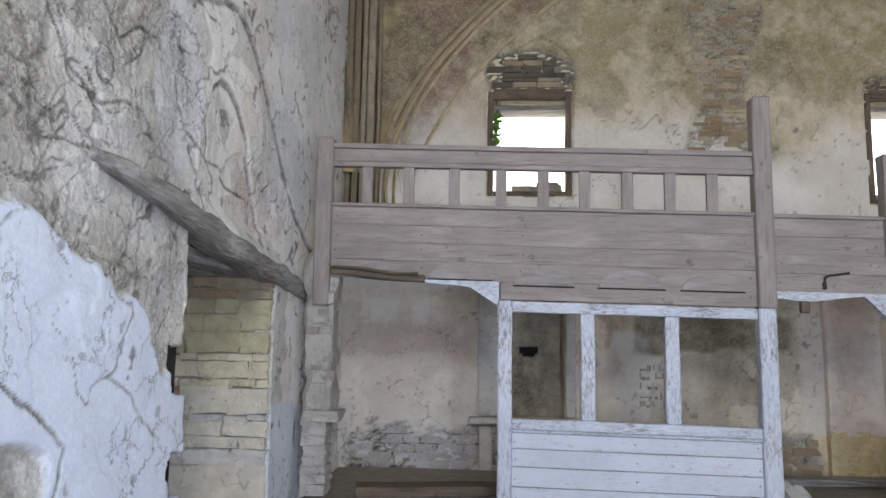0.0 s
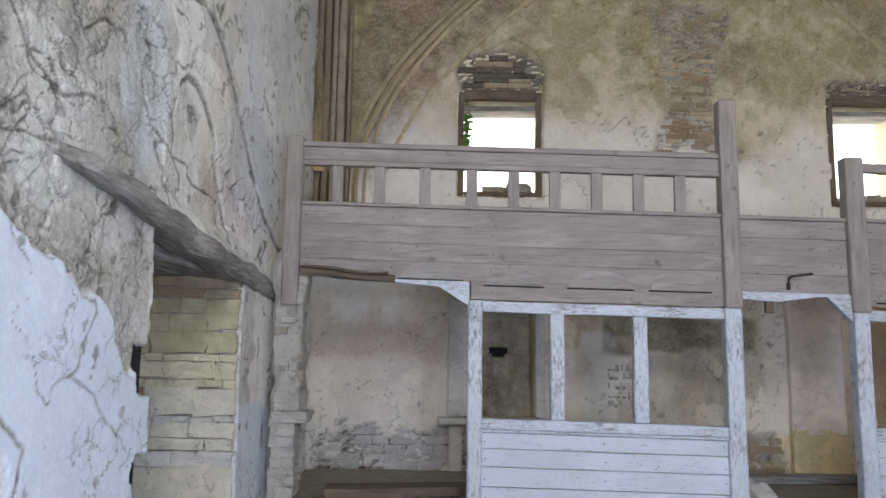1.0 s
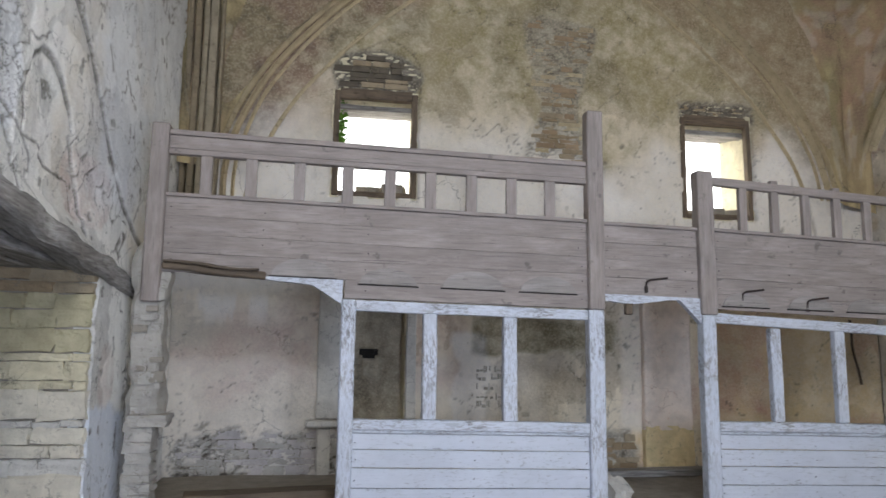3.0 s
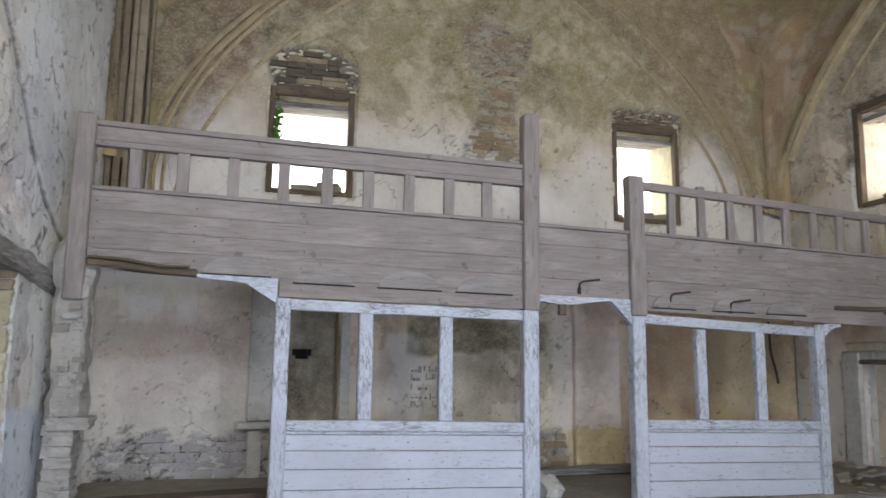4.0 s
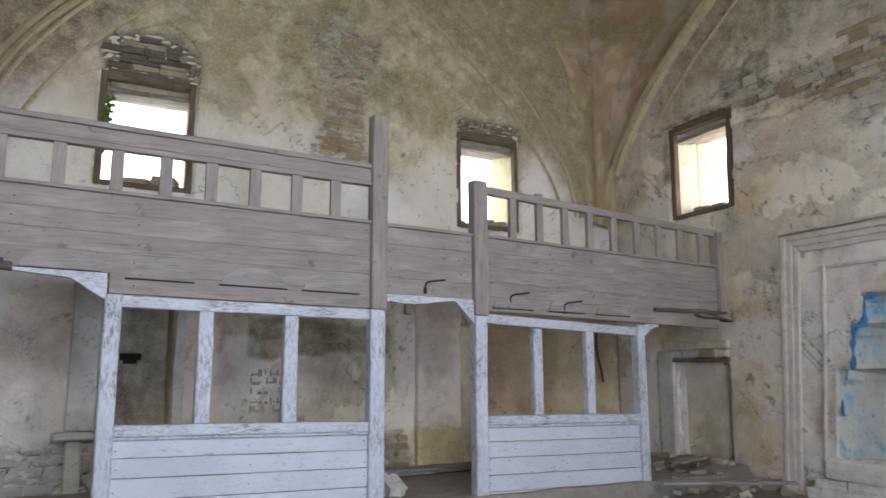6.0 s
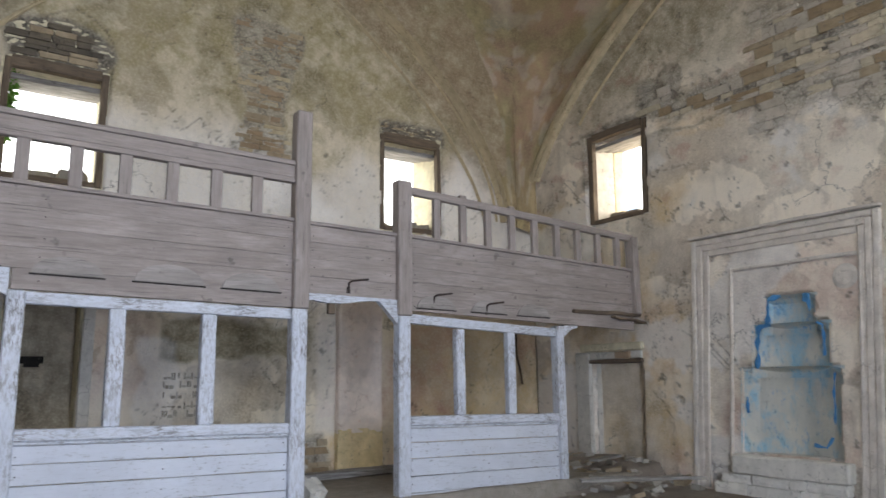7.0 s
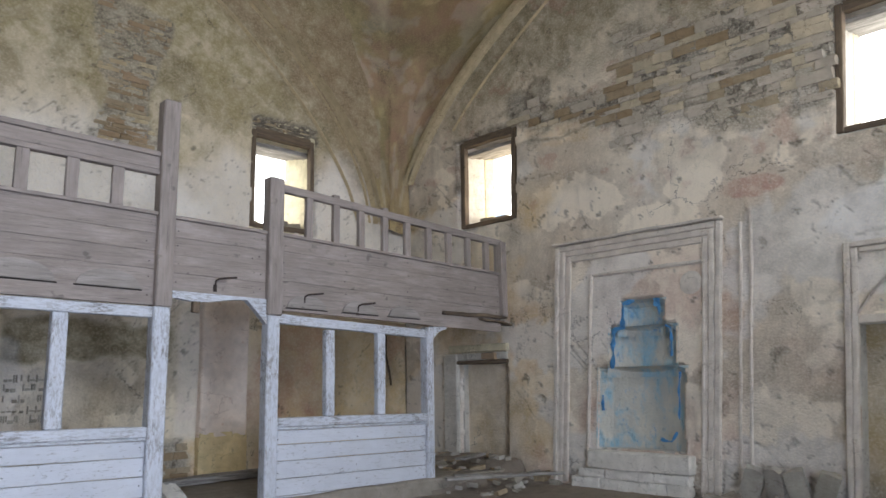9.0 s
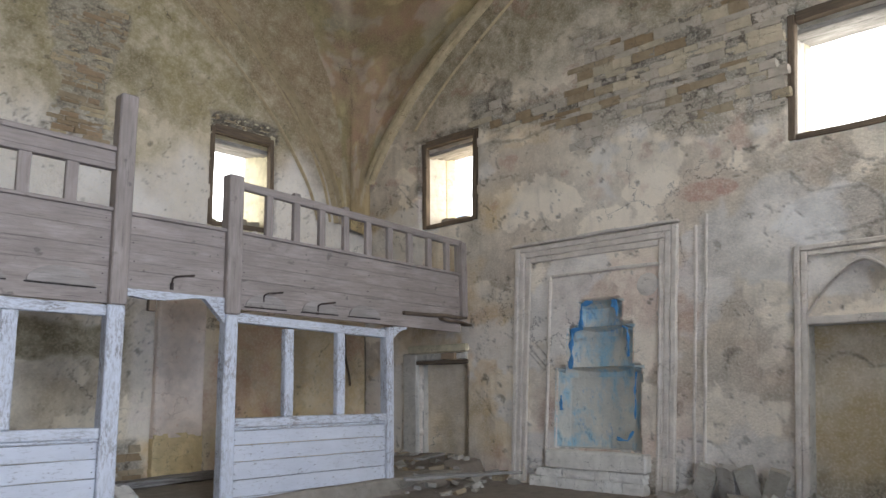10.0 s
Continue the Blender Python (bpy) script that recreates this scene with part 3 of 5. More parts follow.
def west(u, v):
    n1, n2 = fbm(u, v, 1.2, 121), fbm(u, v, 5.0, 122)
    edge = np.interp(u, (1.0, 2.6, 2.9, 3.25, 3.5, 3.82, 3.92, 4.02, 4.4), (2.2, 2.12, 2.08, 1.95, 1.78, 1.74, 1.55, 1.36, 1.33))
    rag = 0.13 * (fbm(u, v, 3.6, 131, 5) - 0.5) * 2
    lime_m = (1 - smooth(-0.02, 0.03, v - edge + rag)) * (1 - smooth(4.4, 4.5, u))
    fallen = blob(u, v, 2.78, 1.0, 0.3, 0.2, 138, 0.3, 3)
    lime_m = lime_m * (1 - fallen)
    lime2 = box_patch(u, v, 6.2, 7.6, -0.2, 1.02, 132, 0.14)
    rough = (1 - smooth(4.0, 4.5, u + 0.6 * (n1 - 0.5))) * (1 - smooth(3.3, 4.3, v + 0.9 * (n1 - 0.5)))
    rough = np.maximum(rough, (1 - smooth(2.9, 3.9, u + 0.8 * (n1 - 0.5))))
    rough = np.clip(rough * (1 - lime_m), 0, 1)
    gap, tone = rubble(u, v, 133, 2.2, 4.6)
    smoothed = smooth(0.3, 0.5, fbm(u, v, 1.5, 134))
    relief = 0.03 + 0.02 * (n1 - 0.5) + 0.005 * (n2 - 0.5)
    relief = relief + rough * (-0.03 + 0.014 * gap * (1 - 0.85 * smoothed) + 0.012 * (n2 - 0.5) + 0.018 * (tone - 0.5) * gap * (1 - 0.5 * smoothed) + 0.008 * (fbm(u, v, 11.0, 135) - 0.5) - 0.011 * smooth(0.52, 0.54, fbm(u, v, 2.3, 136, 6)))
    relief = relief + lime_m * 0.012
    # tall blind arch in raised plaster, and the smaller one inside it
    bands = np.zeros(u.shape)
    lines = np.zeros(u.shape)
    tall = np.interp(u, (3.3, 3.6, 4.07, 4.7, 5.0, 5.2, 5.47, 5.82, 6.23, 6.66, 7.26, 7.8), (3.2, 3.4, 3.69, 4.0, 4.08, 4.04, 3.89, 3.62, 3.23, 2.89, 2.62, 2.5))
    low = np.interp(u, (4.4, 4.58, 4.75, 4.92, 5.1, 5.3, 5.55, 5.84), (2.9, 3.3, 3.42, 3.44, 3.37, 3.21, 2.86, 2.4))
    low = np.where((u > 4.45) & (u < 5.86), low, -9.0)
    for top, steep, wide in ((tall, 0.65, 0.026), (low, 0.5, 0.022)):
        side = (v - top) * steep
        bands = bands + (1 - smooth(-0.03, 0.03, side + 0.03 * (n2 - 0.5)))
        lines = np.maximum(lines, 1 - smooth(0.0, wide, np.abs(side + 0.03 * (n2 - 0.5))))
    above = smooth(0.0, 0.12, v - beam_line(u) - 0.1)
    lines = lines * smooth(3.9, 4.7, u)
    bands = bands * smooth(4.3, 4.9, u)
    relief = relief - 0.025 * bands * above * (1 - 0.5 * rough) - 0.014 * lines * above
    slab = blob(u, v, 5.5, 2.75, 0.75, 0.3, 141, 0.45, 2.5) * above
    relief = relief - 0.03 * slab
    crack = np.maximum(cracks(u, v, 151, 1.7, 0.009), rough * 0.9 * cracks(u + 5, v, 152, 1.9, 0.016))
    crack = np.maximum(crack, cracks(u + 11, v + 3, 153, 1.2, 0.006))
    crack = np.maximum(crack, scratch(u, v, ((4.1, 3.2), (4.23, 2.92), (4.57, 2.8), (4.81, 2.84), (5.03, 2.73), (5.49, 2.74), (5.62, 2.5)), 0.016, 3))
    crack = np.maximum(crack, scratch(u, v, ((2.3, 2.75), (2.56, 2.6), (2.77, 2.53), (2.92, 2.46), (3.25, 2.5)), 0.016, 4))
    crack = np.maximum(crack, scratch(u, v, ((2.6, 1.5), (2.8, 1.36), (2.95, 1.28), (3.14, 1.13), (3.12, 0.95), (3.05, 0.7)), 0.016, 5))
    crack = np.maximum(crack, 0.7 * scratch(u, v, ((3.45, 1.42), (3.6, 1.36), (3.8, 1.2), (3.98, 1.07)), 0.011, 6))
    crack = np.maximum(crack, scratch(u, v, ((2.5, 3.25), (2.85, 3.05), (3.0, 2.85), (3.3, 2.75), (3.6, 2.85)), 0.016, 7))
    crack = np.maximum(crack, scratch(u, v, ((3.2, 3.35), (3.45, 3.15), (3.6, 3.3), (3.9, 3.35)), 0.016, 8))
    crack = np.maximum(crack, scratch(u, v, ((6.9, 3.6), (7.0, 3.35), (7.25, 3.3), (7.3, 3.0), (7.1, 2.75)), 0.016, 9))
    wu = u + 0.5 * (fbm(u, v, 1.6, 171) - 0.5)
    wv = v + 0.4 * (fbm(u, v, 1.9, 172) - 0.5)
    seam, face = cells(wu * 1.9, wv * 3.1, 173)
    split = (1 - smooth(0.0, 0.03, seam)) * smooth(0.42, 0.56, fbm(u, v, 1.4, 174)) * np.clip(rough * 1.4, 0, 1)
    relief = relief + 0.014 * (face - 0.5) * rough * (1 - smooth(0.3, 0.7, n1))
    crack = np.maximum(crack, split)
    # broken plaster coats with sharp, dark lower edges
    coat = fbm(u + 0.4 * wv, wv * 1.3, 0.8, 191, 5)
    gate = smooth(0.42, 0.48, fbm(u, v, 1.7, 192, 3)) * (1 - lime_m)
    inside = np.clip(np.maximum(rough, 0.9 * (1 - smooth(5.9, 6.4, u)) * (1 - smooth(4.2, 4.6, v))), 0, 1)
    flake = np.zeros(u.shape)
    for level in (0.42, 0.52):
        relief = relief + 0.007 * (smooth(level - 0.008, level + 0.008, coat) - 0.5) * inside
        flake = np.maximum(flake, 1 - smooth(0.002, 0.009, np.abs(coat - level)))
    crack = np.maximum(crack, flake * gate * inside)
    relief = relief - 0.009 * crack
    hole = within(u, v, DOOR, 0.05, 8, 4)
    hole |= within(u, v, (4.15, 4.5, 1.28, 1.54), 0.06, 9, 6) | within(u, v, (4.22, 4.5, 0.68, 0.92), 0.06, 9, 6)
    red = 0.35 * blob(u, v, 5.9, 2.75, 0.5, 0.3, 161, 0.4) + 0.25 * blob(u, v, 6.6, 1.3, 0.25, 0.3, 162, 0.4)
    ochre = 0.35 * smooth(0.5, 0.66, fbm(u, v, 1.1, 163)) * (1 - rough)
    moss = 0.22 * rough * smooth(0.5, 0.68, fbm(u, v, 1.6, 164))
    soot = np.clip(1.15 * crack + rough * (1 - gap) * (1 - smoothed) * 0.45 * smooth(0.4, 0.6, n2) + 1.5 * lines * above * smooth(0.2, 0.34, fbm(u, v, 2.6, 169)), 0, 1)
    soot = np.maximum(soot, 0.8 * smooth(0.73, 0.76, fbm(u, v, 7.0, 165, 4)) * (1 - lime_m))
    soot = np.maximum(soot, rough * (0.1 + 0.24 * smooth(0.45, 0.7, fbm(u, v, 1.9, 168))))
    soot = np.maximum(soot, 0.7 * smooth(0.77, 0.8, fbm(u, v, 9.0, 166, 3)) * lime_m)
    # limewash also paints the far upper wall brighter, where light only grazes
    lime = np.maximum(np.maximum(lime_m, 0.7 * lime2), 0.4 * smooth(5.0, 6.2, u) * smooth(2.4, 3.0, v))
    lime = np.maximum(lime, 0.3 * blob(u, v, 4.15, 3.2, 0.3, 0.6, 167, 0.3, 3))
    return relief, hole, {"lime": lime, "stone": rough * (0.7 - 0.45 * smoothed), "moss": moss, "ochre": ochre, "red": red, "soot": soot, "tone": tone}


def at_west(u, v, d):
    return (XL - 0.03 - d, 1.069 * u - 0.246, v + 0.154)


wall_west = thing("wall_west", "crumbling grey-white plaster wall with whitewash remains and a blind arch", "wall", kind="structure")
for _u0, _u1, _v0, _v1, _step in ((-0.7, 2.2, -0.2, TOP, 0.03), (2.2, 9.11, -0.2, 0.4, 0.03), (2.2, 9.11, 0.4, 4.9, 0.0125), (2.2, 9.11, 4.9, TOP, 0.03)):
    skin("plaster", _u0, _u1, _v0, _v1, _step, west, at_west, M_WEST, wall_west, -0.13)
# black blocks paint the unlit depth of two holes at the doorway edge
for _y0, _y1, _z0, _z1 in ((4.12, 4.45, 1.38, 1.74), (4.18, 4.45, 0.78, 1.12)):
    part("cavity", bar(XL - 0.148, XL - 0.06, _y0, _y1 - 0.02, _z0, _z1, 0.004), M_DARK, wall_west, "black hollow in the broken wall edge")
part("masonry", wall_body(-1.8, 10.0, -0.25, TOP, [DOOR], at_west, 0.95, 0.12), M_MORTAR, wall_west)
part("passage_wall", bar(XL - 1.15, XL - 1.0, DOOR[0] - 0.3, DOOR[1] + 0.5, -0.1, 2.9, 0.01), M_MORTAR, wall_west)

# ---- east wall, with prayer niche ----
WIN3, WIN4 = (7.43, 8.5, 3.97, 5.48), (1.2, 2.92, 4.13, 5.66)
RECESS = (7.58, 8.52, 0.1, 1.69)
MIHRAB = ((4.72, 5.9, 0.5, 1.57), (4.86, 5.74, 1.5, 2.11), (5.03, 5.6, 2.04, 2.46))
NICHE2 = (1.62, 2.74, 0.0, 1.97)


def east(u, v):
    n1, n2 = fbm(u, v, 1.1, 221), fbm(u, v, 4.5, 222)
    band = box_patch(u, v, 2.75, 7.25, 5.0, 5.75, 231, 0.55, 1.2, 0.15)
    band = np.maximum(band, 0.8 * box_patch(u, v, 2.9, 5.8, 4.6, 6.3, 232, 0.6, 1.4, 0.15))
    base = box_patch(u, v, 1.0, 6.4, -0.2, 0.3, 233, 0.2)
    gap, tone = rubble(u, v, 234, 2.3, 9.0)
    gap = 1 - (1 - gap) * smooth(0.35, 0.6, n2)
    courses = smooth(0.0, 0.16, np.abs(((v + 0.05 * n2) * 3.2) % 1.0 - 0.5))
    relief = 0.012 + 0.025 * (n1 - 0.5) + 0.006 * (n2 - 0.5)
    relief = relief - band * (0.045 - 0.05 * gap) - base * (0.04 - 0.05 * gap)
    hole = within(u, v, WIN3, 0.04, 7) | within(u, v, WIN4, 0.02, 8) | within(u, v, RECESS, 0.02, 9) | within(u, v, NICHE2, 0.01, 10)
    for k, r in enumerate(MIHRAB):
        hole |= within(u, v, r, 0.012, 12 + k)
    # pointed arch cut above the second niche
    x = np.abs(u - 2.18) / 0.52
    ogee = (v > 2.1) & (v < 2.1 + 0.56 * (1 - np.clip(x, 0, 1) ** 1.6)) & (x < 1)
    relief = relief - 0.05 * ogee
    crack = cracks(u, v, 251, 1.8, 0.010)
    relief = relief - 0.015 * crack
    patch = blob(u, v, 2.4, 3.15, 0.8, 0.35, 252, 0.5, 2)
    relief = relief + 0.012 * patch
    ochre = box_patch(u, v, 6.65, 9.8, 0.2, 4.3, 261, 0.5, 1.2, 0.3) * 0.9 * smooth(0.35, 0.6, fbm(u, v, 1.4, 262))
    ochre = np.maximum(ochre, np.maximum(0.55 * box_patch(u, v, 6.2, 7.3, 4.9, 5.6, 263, 0.3), 0.4 * band))
    moss = 0.75 * smooth(5.2, 6.8, v + 1.4 * (n1 - 0.5)) + 0.3 * box_patch(u, v, 1.0, 2.6, 0.2, 1.8, 264, 0.3)
    red = 0.75 * blob(u, v, 3.85, 3.72, 0.4, 0.14, 265, 0.6, 4) + 0.42 * smooth(0.44, 0.66, fbm(u, v, 1.2, 266)) * (1 - smooth(2.6, 3.4, v))
    red = red + 0.5 * smooth(0.66, 0.72, fbm(u, v, 3.4, 267)) * smooth(3.4, 4.4, v)
    soot = np.maximum(band * (1 - gap) * 0.35, 0.8 * crack)
    soot = np.maximum(soot, 0.75 * band * smooth(0.6, 0.68, fbm(u * 0.6, v * 6.5 + 0.3 * n2, 1.7, 273, 5)))
    soot = np.maximum(soot, 0.85 * np.maximum(scratch(u, v, ((7.2, 5.42), (6.4, 5.36), (5.8, 5.5), (5.2, 5.62), (4.6, 5.66)), 0.035, 11), scratch(u, v, ((5.9, 5.3), (5.3, 5.42), (4.5, 5.5), (3.9, 5.75), (3.5, 5.85)), 0.03, 12)))
    soot = np.maximum(soot, 0.7 * scratch(u, v, ((7.25, 5.15), (6.6, 5.05), (6.0, 5.15), (5.4, 5.1)), 0.03, 13))
    loss = scratch(u, v, ((2.9, 3.75), (2.7, 3.5), (2.2, 3.45), (2.0, 3.3), (1.95, 3.05), (2.3, 2.98), (2.75, 2.95)), 0.03, 14)
    soot = np.maximum(soot, 0.75 * loss)
    soot = np.maximum(soot, 0.9 * blob(u, v, 3.35, 5.62, 0.2, 0.2, 268, 0.5, 4))
    soot = np.maximum(soot, 0.8 * blob(u, v, 7.0, 5.85, 0.22, 0.3, 269, 0.5, 4))
    # darker in random patches and towards the low south end
    soot = np.maximum(soot, np.maximum(0.3 * smooth(0.5, 0.72, fbm(u, v, 1.6, 270)), 0.22 * (1 - smooth(3.6, 4.6, u)) * (1 - smooth(1.6, 2.6, v + 0.5 * n1))))
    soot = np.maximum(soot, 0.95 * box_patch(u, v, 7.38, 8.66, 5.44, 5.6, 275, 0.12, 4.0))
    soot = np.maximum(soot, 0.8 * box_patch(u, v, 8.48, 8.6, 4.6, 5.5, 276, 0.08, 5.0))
    # darker towards the top
    soot = np.maximum(soot, 0.4 * smooth(4.6, 6.6, v + 1.3 * (n1 - 0.5)))
    soot = np.maximum(soot, 0.8 * smooth(0.75, 0.78, fbm(u, v, 7.5, 271, 4)))
    lime = 0.6 * smooth(0.47, 0.53, fbm(u + 0.3 * n2, v, 1.0, 272, 6)) * (1 - band) * (1 - smooth(4.6, 5.6, v)) + 0.4 * patch
    return relief, hole, {"lime": np.clip(lime, 0, 1), "stone": np.maximum(band, base * 0.7), "moss": np.clip(moss, 0, 1), "ochre": ochre, "red": np.clip(red, 0, 1), "soot": soot, "tone": tone}


def lean_to_view(u, v):
    """Lean the east wall's features so their uprights suit the unshifted camera view."""
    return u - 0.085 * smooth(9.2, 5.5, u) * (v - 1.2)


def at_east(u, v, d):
    return (XB + 0.03 + d, 0.972 * lean_to_view(u, v) - 0.071, 0.944 * v + 0.028)


wall_east = thing("wall_east", "pale stained plaster wall with a band of bare rubble masonry", "wall", kind="structure")
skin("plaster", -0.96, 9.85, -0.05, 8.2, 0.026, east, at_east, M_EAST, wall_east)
part("masonry", wall_body(-2.0, 10.8, -0.1, 8.2, [WIN3, WIN4], at_east, 0.85, 0.62), M_LIMESTONE, wall_east)
part("inner_masonry", wall_body(-0.96, 9.85, -0.1, 8.2, [WIN3, WIN4, RECESS, NICHE2, *MIHRAB], at_east, 0.6, 0.045), M_PALESTONE, wall_east)


def blind(u, v):
    n = fbm(u, v, 2.0, 301)
    return 0.02 * (n - 0.5), np.zeros(u.shape, bool), {"moss": 0.3 * smooth(0.4, 0.6, n), "ochre": 0.6 + 0 * u, "lime": 0.25 * smooth(0.45, 0.6, fbm(u, v, 1.3, 302)), "soot": 0.3 * smooth(0.55, 0.7, fbm(u, v, 3, 303)), "tone": n}


skin("recess_back", RECESS[0] - 0.3, RECESS[1] + 0.3, RECESS[2] - 0.2, RECESS[3] + 0.2, 0.05, blind, lambda u, v, d: at_east(u, v, 0.14 + d), M_EAST, wall_east)
# moss and soot tones here also paint the shade inside the side niche
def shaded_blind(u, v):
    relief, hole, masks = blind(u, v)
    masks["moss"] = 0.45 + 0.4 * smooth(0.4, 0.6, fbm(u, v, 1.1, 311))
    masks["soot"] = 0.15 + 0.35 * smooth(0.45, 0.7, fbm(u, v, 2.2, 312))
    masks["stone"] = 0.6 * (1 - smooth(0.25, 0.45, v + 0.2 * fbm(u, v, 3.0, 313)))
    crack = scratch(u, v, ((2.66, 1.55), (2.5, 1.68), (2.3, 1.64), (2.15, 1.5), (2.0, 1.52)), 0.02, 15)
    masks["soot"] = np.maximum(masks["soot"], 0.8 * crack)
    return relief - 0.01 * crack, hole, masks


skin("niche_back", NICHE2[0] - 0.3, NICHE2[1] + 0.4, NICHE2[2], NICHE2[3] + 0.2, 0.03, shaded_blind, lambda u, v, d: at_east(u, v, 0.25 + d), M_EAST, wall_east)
# dark tone over the whole back paints the recess's shade
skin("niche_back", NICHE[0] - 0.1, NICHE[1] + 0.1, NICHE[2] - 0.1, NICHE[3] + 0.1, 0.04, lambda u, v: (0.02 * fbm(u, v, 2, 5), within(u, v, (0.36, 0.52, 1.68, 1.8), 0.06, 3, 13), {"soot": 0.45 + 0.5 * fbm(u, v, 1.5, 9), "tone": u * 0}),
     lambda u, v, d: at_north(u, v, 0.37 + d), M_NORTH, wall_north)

# black panel added behind the hole, painting its unlit depth
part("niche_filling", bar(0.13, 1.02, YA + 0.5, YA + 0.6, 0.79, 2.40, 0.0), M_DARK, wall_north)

# ---- south wall, behind the camera ----
def at_south(u, v, d):
    return (u, YS - d, v)


# out of view; its two upper windows are added to let fill light in
wall_south = thing("wall_south", "plain plastered wall with a doorway and two windows", "wall", kind="structure")
part("masonry", wall_body(XL - 1, XB + 1, -0.1, TOP, [(0.5, 2.5, 0.0, 2.6), (-0.9, 0.3, 4.0, 5.6), (5.2, 6.4, 4.0, 5.6)], at_south, 0.7, 0.0), M_PALESTONE, wall_south)


# ---- vault: dome and corner squinches ----
def dome():
    bm = bmesh.new()
    rings = []
    for i in range(13):
        a = i / 12 * math.pi / 2
        rings.append([bm.verts.new((2.97 + 7.4 * math.cos(a) * math.cos(b), 4.25 + 7.4 * math.cos(a) * math.sin(b), TOP - 0.3 + 3.6 * math.sin(a)))
                      for b in (k / 48 * 2 * math.pi for k in range(48))])
    for s, t in zip(rings, rings[1:]):
        for k in range(48):
            bm.faces.new((s[k], t[k], t[(k + 1) % 48], s[(k + 1) % 48]))
    bmesh.ops.remove_doubles(bm, verts=bm.verts, dist=0.001)
    bmesh.ops.solidify(bm, geom=bm.faces[:], thickness=-0.3)
    return bm


tagged(part("ceiling", dome(), M_LIMESTONE), "high plastered dome over the prayer hall", "ceiling", kind="structure")

def north_rib(v, east_side=True, extra=0.0):
    return MID + (1 if east_side else -1) * (arch_outer(v) + extra)


def east_rib(v, extra=0.0):
    return 8.7617 + 0.9753 * v - 0.1556 * v * v + extra


def squinch(name, east_side, label):
    """The folded corner surface between two wall arches; its fold stands upright in the corner."""
    zs, ts = np.linspace(4.0, 8.6, 140), np.linspace(0, 1, 101)
    z, t = np.meshgrid(zs, ts, indexing="ij")
    ax, _, az = at_north(north_rib(z, east_side), z, 0)
    fx, fy, cx = (7.45, YA - 0.14, XB) if east_side else (-1.62, YA - 0.16, XL)
    by, bz = az * 0 + YA - 0.3, az
    if east_side:
        _, by, bz = at_east(east_rib(z), z, 0)
    ax = np.minimum(ax, fx) if east_side else np.maximum(ax, fx)
    by = np.minimum(by, fy)
    w = np.abs(2 * t - 1)
    x = np.where(t < 0.5, ax * w + fx * (1 - w), cx * w + fx * (1 - w))
    y = np.where(t < 0.5, (YA - 0.03) * w + fy * (1 - w), by * w + fy * (1 - w))
    belly = 0.12 * np.sin(2 * math.pi * np.minimum(t, 1 - t)) * smooth(4.0, 5.5, z)
    x, y = x + belly * (1 if east_side else -1), y + belly
    zz = az * (1 - t) + bz * t
    n1 = fbm(t * 3, z, 1.6, 401 + east_side)
    x, y = x + 0.03 * (n1 - 0.5), y + 0.03 * (fbm(t * 3, z, 2.0, 405) - 0.5)
    fold = 1 - smooth(0.0, 0.02, np.abs(t - 0.5))
    x, y = x - fold * 0.02 * (1 if east_side else -1), y - fold * 0.02
    pale = 1 - smooth(4.2, 5.6, z + 0.8 * (n1 - 0.5))
    masks = {
        "moss": smooth(0.35, 0.6, fbm(t * 3, z, 1.3, 411)) * (1 - 0.4 * pale),
        "ochre": 0.45 * pale,
        "red": (0.5 if east_side else 0.7) * smooth(0.44, 0.66, fbm(t * 3, z, 1.1, 412 + east_side)) * (1 - 0.8 * pale),
        # darker along the fold, and all over in the northwest corner
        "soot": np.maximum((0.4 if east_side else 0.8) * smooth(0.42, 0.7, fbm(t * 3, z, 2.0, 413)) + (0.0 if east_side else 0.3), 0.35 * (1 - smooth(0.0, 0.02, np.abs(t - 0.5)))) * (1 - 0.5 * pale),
        "lime": 0.2 * smooth(0.56, 0.62, fbm(t * 4, z, 2.6, 414, 6)),
        "layer": smooth(0.5, 0.53, fbm(t * 4, z, 1.7, 415, 6)),
        "tone": n1}
    mesh = bpy.data.meshes.new(name)
    idx = np.arange(z.size).reshape(z.shape)
    quads = np.stack((idx[:-1, :-1], idx[1:, :-1], idx[1:, 1:], idx[:-1, 1:]), -1).reshape(-1, 4)
    mesh.from_pydata(np.stack((x, y, zz), -1).reshape(-1, 3).tolist(), [], quads.tolist())
    for key, data in masks.items():
        mesh.attributes.new(key, "FLOAT", "POINT").data.foreach_set("value", data.astype(np.float32).ravel())
    mesh.polygons.foreach_set("use_smooth", np.ones(len(mesh.polygons), dtype=bool))
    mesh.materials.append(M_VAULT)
    tagged(new(name, mesh), label, "vault", kind="structure")


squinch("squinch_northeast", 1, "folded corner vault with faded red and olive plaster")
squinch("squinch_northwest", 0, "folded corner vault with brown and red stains")


